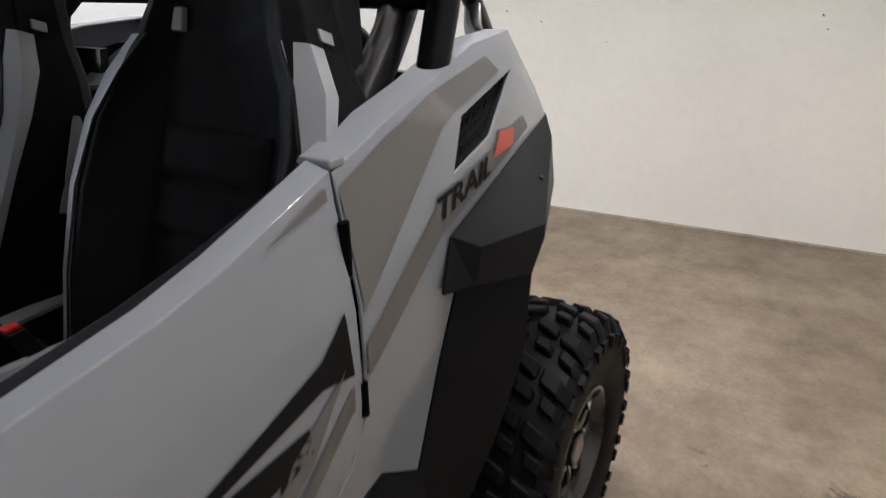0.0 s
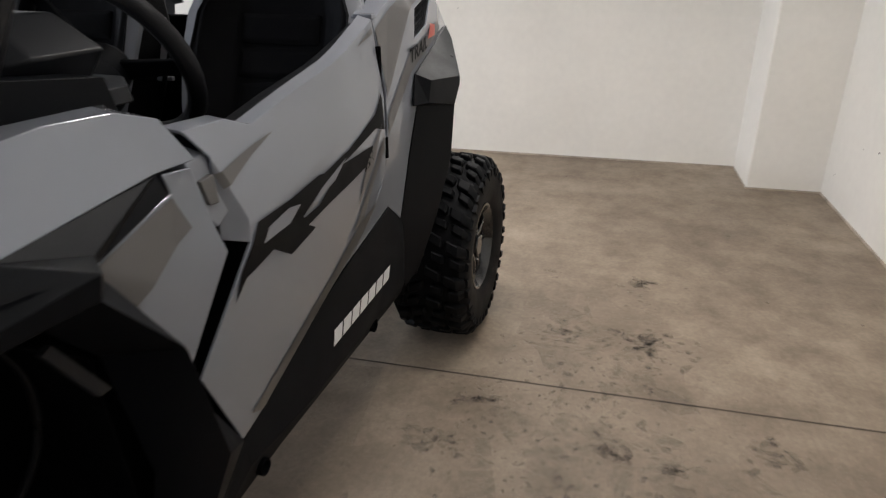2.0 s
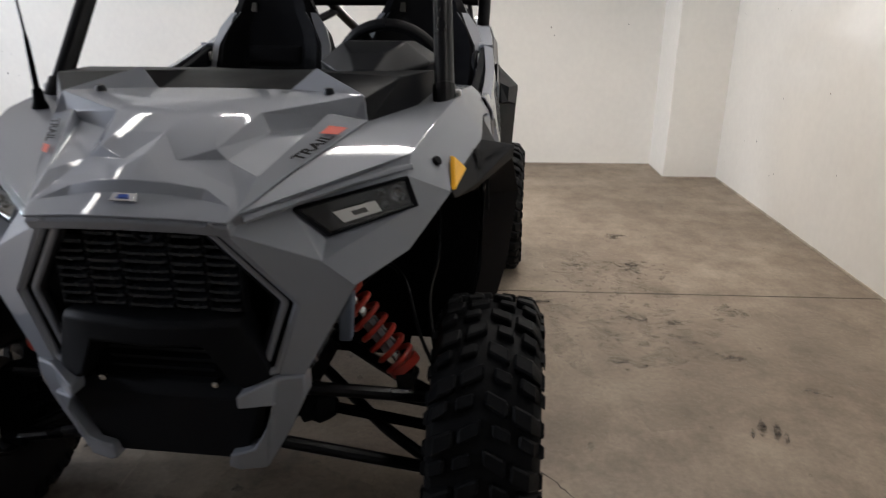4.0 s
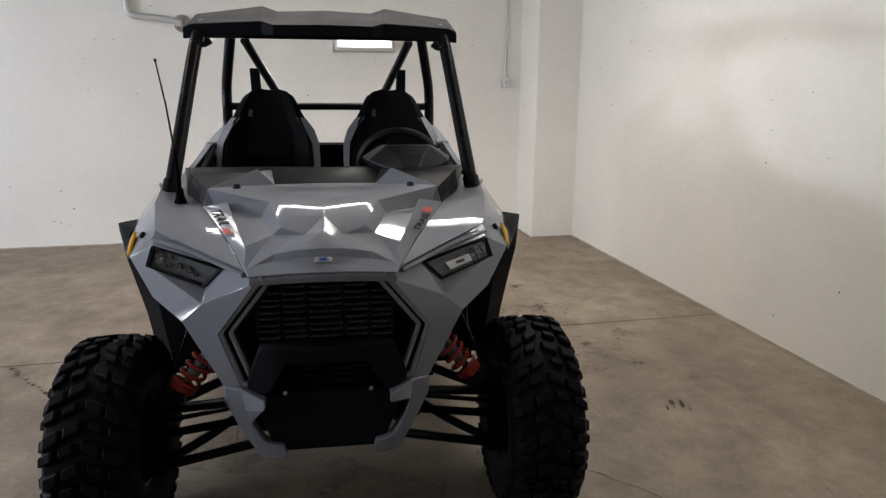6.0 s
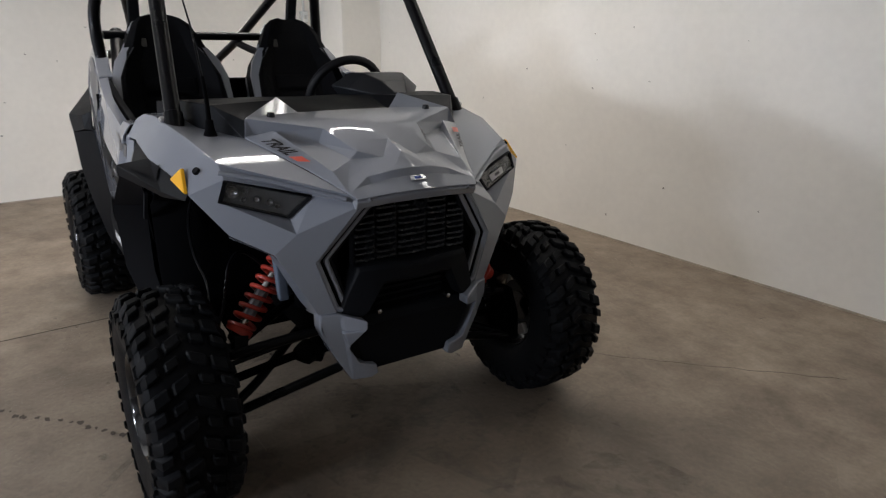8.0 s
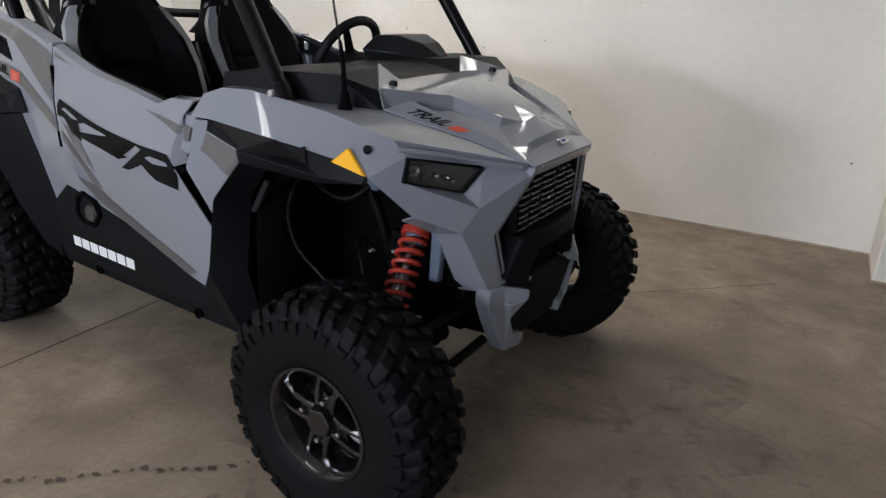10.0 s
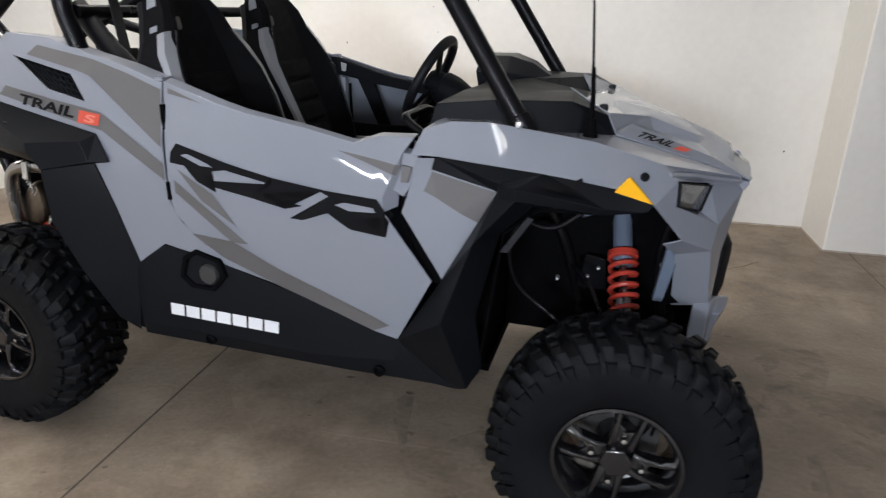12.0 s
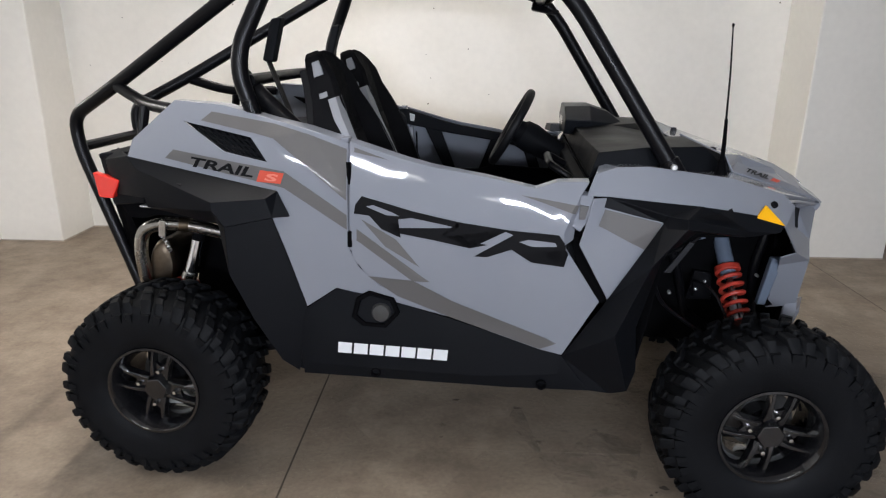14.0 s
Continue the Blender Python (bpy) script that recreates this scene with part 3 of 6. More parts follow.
def rim_parts(parent, hw, out):
    """Rim with its outer face towards out (1 or -1), in the wheel's axes."""
    prof = [(0.150, -hw * 0.8), (0.158, -hw * 0.78), (0.145, -hw * 0.7), (0.131, -hw * 0.3), (0.131, hw * 0.50), (0.143, hw * 0.70), (0.156, hw * 0.76), (0.162, hw * 0.83), (0.161, hw * 0.88), (0.153, hw * 0.89), (0.147, hw * 0.84), (0.139, hw * 0.62), (0.131, hw * 0.50)]
    part("rim", lathe_bm([(r, h * out) for r, h in prof], 56), RIM, parent, "gloss black alloy rim")
    yo = hw * 0.60 * out
    first = 78
    bm = bmesh.new()
    for k in range(4):
        for e in (-1, 1):
            a = radians(first) + k * math.pi / 2
            c, s = math.cos(a), math.sin(a)

            def pt(r, w, dy):
                return (r * c - w * s, yo + dy * out, r * s + w * c)

            rings = []
            for r, w, half, low, high in ((0.034, 0.022, 0.014, -0.016, 0.008), (0.062, 0.025, 0.010, -0.018, 0.014), (0.105, 0.029, 0.0085, -0.02, 0.013), (0.143, 0.033, 0.011, -0.02, 0.006)):
                rings.append([pt(r, (w - half) * e, low), pt(r, (w + half) * e, low), pt(r, (w + half * .8) * e, high - .004), pt(r, (w + half * .3) * e, high), pt(r, (w - half * .6) * e, high), pt(r, (w - half * .9) * e, high - .005)])
            loft(rings, bm=bm)
    part("spokes", bm, RIM, parent, "gloss black twin spokes", bevel=0.0015)
    # floor of each lug pocket, between the two spokes of a pair
    for k in range(4):
        bm = bmesh.new()
        a = radians(first) + k * math.pi / 2
        c, s = math.cos(a), math.sin(a)
        q = [(0.036, -.020), (0.036, .020), (0.092, .024), (0.078, 0), (0.092, -.024)]
        va = [bm.verts.new((r * c - w * s, yo + 0.001 * out, r * s + w * c)) for r, w in q]
        vb = [bm.verts.new((r * c - w * s, yo - 0.014 * out, r * s + w * c)) for r, w in q]
        bm.faces.new(va)
        bm.faces.new(vb)
        for i in range(5):
            bm.faces.new((va[i], va[(i + 1) % 5], vb[(i + 1) % 5], vb[i]))
        part("lug_pocket", bm, RIM, parent, bevel=0.0015)
    # bright metal slips stand in for glints along the gloss black spokes
    for k in range(8):
        bm = bmesh.new()
        a = radians(first) + (k // 2) * math.pi / 2
        c, s = math.cos(a), math.sin(a)
        e = 1 if k % 2 else -1
        q = [(0.098, 0.0350), (0.141, 0.0420), (0.139, 0.0500), (0.112, 0.0420)]
        va = [bm.verts.new((r * c - w * e * s, yo + d * out, r * s + w * e * c)) for (r, w), d in zip(q, (0.0165, 0.0115, 0.003, 0.008))]
        vb = [bm.verts.new((r * c - w * e * s, yo - 0.012 * out, r * s + w * e * c)) for r, w in q]
        bm.faces.new(va)
        bm.faces.new(vb)
        for i in range(4):
            bm.faces.new((va[i], va[(i + 1) % 4], vb[(i + 1) % 4], vb[i]))
        part("spoke_glint", bm, GLINT_METAL, parent, "bright metal slip for the spoke edge glint")
    hexr = [(0.043 * math.cos(a), 0.043 * math.sin(a)) for a in (radians(60 * i + 8) for i in range(6))]
    part("hub_cap", plate_bm(hexr, yo - 0.02 * out, yo + 0.026 * out), RIM, parent, "hexagonal black hub cap", bevel=0.006)
    part("brake_disc", lathe_bm([(0.05, -0.02 * out), (0.105, -0.02 * out), (0.105, -0.025 * out), (0.05, -0.025 * out)], 32), LAMP_GREY, parent, "dull grey brake disc")
    part("wheel_hub", lathe_bm([(0.0, -0.03 * out), (0.06, -0.03 * out), (0.052, yo - 0.01 * out), (0.0, yo - 0.01 * out)], 24), RIM, parent)
    a = radians(first - 155)
    part("brake_caliper", plate_bm([(.075 * math.cos(a + d), .075 * math.sin(a + d)) for d in (-.45, 0, .45)] + [(.120 * math.cos(a + d), .120 * math.sin(a + d)) for d in (.4, 0, -.4)], -0.045 * out, 0.0), BOX_GREY, parent, "grey brake caliper", bevel=0.006)
    part("valve_stem", tube_bm([(.128 * math.cos(.9), yo - .01 * out, .128 * math.sin(.9)), (.118 * math.cos(.9), yo + .014 * out, .118 * math.sin(.9))], .004, 0, 8), DARK, parent)
    for k in range(4):
        a = radians(first) + k * math.pi / 2
        c = (0.064 * math.cos(a), 0, 0.064 * math.sin(a))
        part("lug_nut", lathe_bm([(0.0, yo + 0.020 * out), (0.0065, yo + 0.019 * out), (0.0085, yo + 0.012 * out), (0.0095, yo - 0.005 * out)], 6, centre=c), STEEL, parent, "bright steel lug nut")


def make_wheel(x, s, hw, yc, steer=0.0, camber=0.0):
    w = new("wheel")
    w.parent = vehicle
    w.matrix_local = LEVEL @ pose(x, yc * s, 0.340, camber * s, 0, steer)
    part("tyre", tyre_bm(0.340, hw), RUBBER, w, "black knobbly off-road tyre", smooth=28)
    for me in tread_lugs(0.340, hw):
        for k in range(18):
            lug = new("tread_lug", me)
            lug.parent = w
            lug.matrix_local = Matrix.Rotation(-2 * math.pi * k / 18, 4, "Y")
    rim_parts(w, hw, s)


both(lambda s: make_wheel(0.0, s, 0.138, 0.612))
both(lambda s: make_wheel(2.007, s, 0.121, 0.683))


# ---- body panels
def rear_quarter(s):
    V = [(0.085, .545, 1.297), (0.254, .56, 1.287), (0.424, .58, 1.246), (0.548, .595, 1.219), (0.670, .605, 1.183),      # 0-4 top
         (0.669, .63, .842), (0.699, .627, .781), (0.766, .62, .718), (0.99, .60, .612), (0.80, .61, .662), (0.617, .61, .699), (0.512, .605, .625),  # 5-11
         (0.459, .615, .803), (0.416, .625, .936), (0.34, .612, 1.035), (-0.097, .555, 1.105), (-0.084, .535, 1.162),     # 12-16
         (0.126, .575, 1.233), (0.353, .600, 1.191), (0.407, .618, 1.117), (0.264, .605, 1.144),                          # 17-20 vent
         (0.432, .610, 1.195), (0.669, .634, 1.02), (0.46, .624, 1.085), (0.669, .636, .93),                              # 21-24
         (0.085, .50, 1.297), (0.254, .50, 1.288), (0.424, .525, 1.250), (0.548, .54, 1.226), (0.670, .55, 1.192), (-0.084, .49, 1.17)]  # 25-30 inner top
    Fc = [(0, 1, 18, 17), (1, 2, 21, 18), (2, 3, 21), (3, 4, 22, 21), (18, 21, 23, 19), (21, 22, 23), (22, 24, 23), (16, 0, 17), (16, 17, 20, 15), (15, 20, 14),
          (20, 19, 23, 14), (14, 23, 13), (23, 24, 13), (24, 5, 13), (5, 6, 12, 13), (6, 7, 10, 12), (10, 11, 12), (7, 9, 10), (7, 8, 9),
          (0, 25, 26, 1), (1, 26, 27, 2), (2, 27, 28, 3), (3, 28, 29, 4), (16, 30, 25, 0)]
    ob = part("rear_quarter_panel", mesh_bm(V, Fc, s), PAINT, vehicle, "gloss silver-grey rear quarter panel", solid=0.006 * 1, bevel=0.004, smooth=20)
    return ob


def door_panel(s):
    V = [(0.6745, .605, 1.187), (0.855, .62, 1.136), (0.936, .625, 1.119), (1.11, .63, 1.094), (1.257, .63, 1.064), (1.324, .628, 1.087), (1.418, .622, 1.088),  # 0-6
         (0.674, .631, 1.01), (0.94, .652, .975), (1.348, .668, .935),       # 7-9
         (1.392, .645, 1.045), (1.352, .668, .895), (1.476, .633, .704), (1.372, .615, .502), (1.303, .613, .516), (1.011, .606, .609),  # 10-15
         (0.822, .613, .681), (0.729, .622, .746), (0.681, .629, .812), (0.671, .632, .861),   # 16-19
         (0.70, .637, .925), (0.90, .652, .762), (1.31, .630, .575),        # 20-22
         (0.675, .570, 1.196), (0.855, .588, 1.145), (0.936, .594, 1.126), (1.11, .600, 1.098), (1.257, .600, 1.067), (1.324, .597, 1.091), (1.418, .585, 1.093), (1.381, .634, .906), (1.489, .616, .705)]  # 23-29
    Fc = [(0, 1, 8, 7), (1, 2, 8), (2, 3, 8), (3, 9, 8), (3, 4, 9), (4, 5, 9), (5, 10, 9), (5, 6, 10), (7, 8, 21, 20), (8, 9, 11), (8, 11, 21), (11, 12, 22), (11, 22, 21),
          (12, 13, 22), (13, 14, 22), (22, 14, 15, 21), (21, 15, 16), (20, 21, 16, 17), (20, 17, 18), (20, 18, 19), (7, 20, 19)]
    Fc += [(9, 10, 30), (9, 30, 11)]
    Fc += [(i, i + 23, i + 24, i + 1) for i in range(6)]
    return part("door", mesh_bm(V, Fc, s), PAINT, vehicle, "gloss silver-grey half door with angular graphics", solid=0.006, bevel=0.004, smooth=20)


quarter, door = {}, {}
for s in (-1, 1):
    quarter[s], door[s] = rear_quarter(s), door_panel(s)

# ---- front bodywork
def front_fender(s):
    V = [(1.436, .602, 1.108), (1.505, .590, 1.130), (1.60, .575, 1.132), (1.70, .565, 1.120), (1.86, .545, 1.098), (2.035, .505, 1.046),   # 0-5 ridge
         (1.411, .634, 1.046), (1.481, .622, 1.044), (1.755, .636, 1.026), (1.925, .606, .998), (2.022, .590, .962),                        # 6-10
         (1.46, .50, 1.128), (1.60, .49, 1.124), (1.70, .46, 1.104), (1.905, .382, 1.090), (2.12, .282, 1.022), (2.262, .218, .972),        # 11-16
         (2.075, .504, 1.008), (2.174, .286, .960), (2.147, .348, .895), (2.077, .523, .948),                                               # 17-20 lamp opening
         (2.103, .512, .857), (2.190, .413, .805), (2.282, .186, .942), (2.230, .308, .775), (2.236, .250, .605), (2.222, .298, .60), (2.205, .352, .862),  # 21-27
         (2.06, .50, .835), (2.10, .40, .78), (2.12, .30, .585)]                                                                              # 28-30 lip
    Fc = [(0, 6, 7, 1), (1, 7, 8, 2), (2, 8, 3), (3, 8, 9, 4), (4, 9, 10, 5), (0, 1, 11), (1, 2, 12, 11), (2, 3, 13, 12), (3, 4, 14, 13), (4, 5, 15, 14), (5, 16, 15),
          (5, 16, 18, 17), (5, 17, 20, 10), (10, 20, 21), (20, 19, 27), (20, 27, 22, 21), (19, 18, 27), (18, 16, 23), (18, 23, 24, 27), (27, 24, 22), (22, 24, 25, 26),
          (21, 22, 29, 28), (22, 26, 30, 29)]
    return part("front_fender", mesh_bm(V, Fc, s), PAINT, vehicle, "gloss silver-grey front fender and lamp surround", solid=0.006, bevel=0.007, smooth=16, seg=3)


def lower_front_panel(s):
    V = [(1.412, .650, .950), (1.468, .628, 1.011), (1.649, .645, .977), (1.505, .624, .700), (1.495, .628, .722), (1.397, .658, .897), (1.50, .645, .87), (1.432, .640, 1.04), (1.475, .624, 1.04)]
    Fc = [(0, 1, 6, 5), (1, 2, 6), (2, 3, 6), (3, 4, 6), (4, 5, 6), (0, 7, 8, 1)]
    return part("lower_front_panel", mesh_bm(V, Fc, s), PAINT, vehicle, "gloss silver-grey panel ahead of the door", solid=0.006, bevel=0.004, smooth=25)


def hood():
    crown = [(1.80, 0, 1.1485), (1.88, 0, 1.140), (1.96, 0, 1.129), (2.03, 0, 1.1135), (2.10, 0, 1.0915), (2.18, 0, 1.0635), (2.250, 0, 1.027),            # 0-6 crown
            (1.80, .17, 1.1465), (1.88, .165, 1.138), (1.96, .15, 1.127), (2.03, .13, 1.111), (2.09, .11, 1.090), (2.135, .125, 1.066), (2.165, .068, 1.050), (2.228, .140, 1.008)]   # 7-14
    scoop = [(1.765, .228, 1.196), (1.884, .373, 1.147), (1.994, .168, 1.118), (1.902, .356, 1.098), (2.010, .192, 1.078), (2.142, .150, 1.046), (2.178, .224, 1.022),   # 15-21 scoop wing and pocket
            (1.945, .305, 1.113), (1.945, .296, 1.084), (1.912, .386, 1.093), (2.122, .280, 1.024), (2.266, .216, .974), (2.207, .190, 1.004), (2.243, .07, 1.023)]   # 22-28
    nose = [(2.262, 0, 1.006), (2.256, .07, 1.002), (2.243, .135, .992), (2.312, 0, .974), (2.305, .10, .971), (2.292, .205, .962), (2.257, .195, .984)]   # 29-35 brow and lip
    half = crown + scoop + nose
    deck_faces = [(0, 7, 8, 1), (1, 8, 9, 2), (2, 9, 10, 3), (3, 10, 11, 4), (4, 11, 13, 5), (11, 12, 13), (5, 13, 28, 6), (13, 14, 28), (13, 27, 14)]
    scoop_faces = [(7, 15, 16), (7, 16, 8), (8, 16, 17, 9), (9, 17, 10), (10, 17, 12, 11), (16, 18, 19, 17), (17, 19, 20, 12), (18, 23, 21, 20, 19), (23, 22, 21), (18, 22, 23), (16, 24, 18), (18, 24, 22),
          (22, 24, 25, 21), (21, 25, 26), (12, 20, 13), (20, 27, 13), (20, 21, 27), (27, 21, 26), (27, 26, 35), (27, 35, 14)]
    nose_faces = [(6, 28, 30, 29), (28, 14, 31, 30), (14, 35, 31), (29, 30, 33, 32), (30, 31, 33), (31, 35, 34, 33), (35, 26, 34)]
    bm = bmesh.new()
    for s in (-1, 1):
        mesh_bm(half, deck_faces + scoop_faces + nose_faces, s, bm)
    weld(bm, 1e-4)
    return part("hood", bm, PAINT, vehicle, "faceted gloss silver-grey hood with raised scoops", solid=0.006, bevel=0.0045, smooth=14, seg=3)


hood_ob = hood()
fender, lower = {}, {}
for s in (-1, 1):
    fender[s], lower[s] = front_fender(s), lower_front_panel(s)


def bumper_horn(s):
    out = [(.304, .612), (.252, .612), (.180, .590), (.180, .562), (.246, .556), (.226, .50), (.192, .440), (.152, .428), (.136, .424), (.129, .388), (.152, .376), (.208, .374), (.268, .48), (.304, .56)]
    xf = [2.228, 2.250, 2.296, 2.296, 2.266, 2.260, 2.262, 2.266, 2.264, 2.262, 2.256, 2.238, 2.230, 2.228]
    bm = bmesh.new()
    a = [bm.verts.new((x, y * s, z)) for x, (y, z) in zip(xf, out)]
    b = [bm.verts.new((x - 0.05, y * s, z)) for x, (y, z) in zip(xf, out)]
    bm.faces.new(a)
    bm.faces.new(b)
    for i in range(len(a)):
        j = (i + 1) % len(a)
        bm.faces.new((a[i], a[j], b[j], b[i]))
    bmesh.ops.triangulate(bm, faces=[f for f in bm.faces if len(f.verts) > 4])
    part("bumper_horn", bm, PAINT, vehicle, "silver-grey hooked bumper bracket", bevel=0.008, seg=3)


both(bumper_horn)


def grille_trim(s):
    """Double rib that follows the grille opening's side; a dark tube paints the groove's shade."""
    for d, r, mt in ((0.004, 0.010, PAINT), (0.017, 0.006, DARK), (0.030, 0.009, PAINT), (0.043, 0.007, TRIM)):
        pts = [(2.292 - d * .15, (.168 - d) * s, .962), (2.268 - d * .15, (.190 - d) * s, .932), (2.218 - d * .1, (.308 - d * 1.1) * s, .778), (2.226 - d * .1, (.252 - d) * s, .617 + d * .4), (2.238 - d * .1, (.20 - d * .4) * s, .612 + d * .4)]
        part("grille_trim", tube_bm(pts, r, 0.012, 8), mt, vehicle)


both(grille_trim)
# painted strip under the hood's edge
part("nose_strip", loft([[(x - .03, y, z), (x, y, z), (x + .004, y, z - .008), (x - .006, y, z - .028), (x - .03, y, z - .030)] for y, x, z in ((-.205, 2.286, .958), (-.10, 2.301, .967), (0, 2.307, .970), (.10, 2.301, .967), (.205, 2.286, .958))]), PAINT, vehicle, "silver-grey strip over the grille", bevel=0.004, seg=3)
# black air box behind the opening, its slats, and the bumper below
part("grille_backing", loft([[(2.10, -.33, .60), (2.10, .33, .60), (2.10, .33, .95), (2.10, -.33, .95)], [(2.15, -.30, .60), (2.15, .30, .60), (2.19, .26, .95), (2.19, -.26, .95)]]), DARK, vehicle, "dark radiator shroud")
POSTS = (-.195, -.125, -.052, .052, .125, .195)
for k in range(9):
    z = 0.766 + k * 0.0188
    for n, (y0, y1) in enumerate(zip(POSTS, POSTS[1:])):
        if k == 8 and n in (0, 4):
            continue
        drop = 0.0022
        rings = []
        for f in (0, .16, .5, .84, 1):
            y, zz = y0 + .004 + (y1 - y0 - .008) * f, z - drop * (f in (.16, .5, .84)) + (.002 if (k + n) % 2 else 0)
            rings.append([(2.222, y, zz - .003), (2.240, y, zz - .0075), (2.2455, y, zz - .004), (2.2445, y, zz + .0015), (2.224, y, zz + .0055)])
        part("grille_slat", loft(rings), GRILLE_BLACK, vehicle)
for y in POSTS:
    part("grille_post", box_bm((2.215, y - .004, .752), (2.238, y + .004, .925 - .3 * max(0, abs(y) - .12))), PLASTIC, vehicle, bevel=0.0015)
for s in (-1, 1):
    part("grille_side", loft([[(2.18, (.215) * s, .66), (2.20, .235 * s, .66), (2.205, .262 * s, .78), (2.18, .225 * s, .86)], [(2.16, .215 * s, .66), (2.16, .235 * s, .66), (2.16, .262 * s, .78), (2.16, .225 * s, .86)]]), PLASTIC, vehicle, "black side duct of the grille", bevel=0.004)


def bar_bm(rows):
    """A bumper section lofted across the width: rows of (y, x, z low, z high, depth)."""
    return loft([[(x, y, z0), (x + .012, y, z0 + .01), (x + .012, y, z1 - .012), (x, y, z1), (x - dp, y, z1), (x - dp, y, z0)] for y, x, z0, z1, dp in rows])


part("bumper", bar_bm([(-.238, 2.225, .582, .625, .05), (-.215, 2.238, .580, .690, .05), (-.190, 2.250, .582, .748, .06), (-.165, 2.262, .600, .752, .06), (-.118, 2.276, .690, .754, .06), (0, 2.280, .686, .748, .06), (.118, 2.276, .690, .754, .06), (.165, 2.262, .600, .752, .06), (.190, 2.250, .582, .748, .06), (.215, 2.238, .580, .690, .05), (.238, 2.225, .582, .625, .05)]),
     PLASTIC, vehicle, "moulded black front bumper", bevel=0.006)
part("bumper_recess", box_bm((2.17, -.19, .56), (2.225, .19, .70)), DARK, vehicle)
for z in (.618, .640, .662):
    part("bumper_slat", loft([[(2.222, y, z - .004), (2.238, y, z - .006), (2.240, y, z + .002), (2.222, y, z + .004)] for y in (-.115, 0, .115)]), PLASTIC, vehicle)
part("skid_plate", loft([[(2.240, -.225, .585), (2.240, .225, .585), (2.20, .225, .60), (2.20, -.225, .60)], [(2.258, -.215, .56), (2.258, .215, .56), (2.20, .215, .56), (2.20, -.215, .56)], [(2.238, -.160, .395), (2.238, .160, .395), (2.17, .17, .40), (2.17, -.17, .40)], [(2.10, -.13, .365), (2.10, .13, .365), (2.0, .2, .40), (2.0, -.2, .40)]]),
     PLASTIC, vehicle, "black moulded lower bumper plate", bevel=0.005)
for y in (-.10, .10):
    part("bumper_bolt", lathe_bm([(0, 0.006), (.007, .004), (.008, -.02)], 12, "x", centre=(2.262, y * 1.25, .598)), STEEL, vehicle)
part("tow_loop", tube_bm([(2.262, .02 + .018 * math.cos(a), .925 + .018 * math.sin(a)) for a in (2 * math.pi * k / 12 for k in range(13))], .006, 0, 6), TRIM, vehicle, "small tow loop under the hood lip")
# badge on the nose, kept as a plain shape
part("badge", loft([[(2.268, -.024, 1.0045), (2.268, .024, 1.0045), (2.284, .027, .9935), (2.284, -.027, .9935)], [(2.2695, -.022, 1.0075), (2.2695, .022, 1.0075), (2.2855, .025, .9965), (2.2855, -.025, .9965)]]), CHROME, vehicle, "chrome nose badge", bevel=0.0015)
part("badge_inlay", loft([[(2.2735, -.010, 1.0040), (2.2735, .010, 1.0040), (2.281, .013, .9990), (2.281, -.013, .9990)], [(2.2745, -.009, 1.0060), (2.2745, .009, 1.0060), (2.282, .012, 1.0010), (2.282, -.012, 1.0010)]]), BADGE_BLUE, vehicle, "blue centre of the badge")


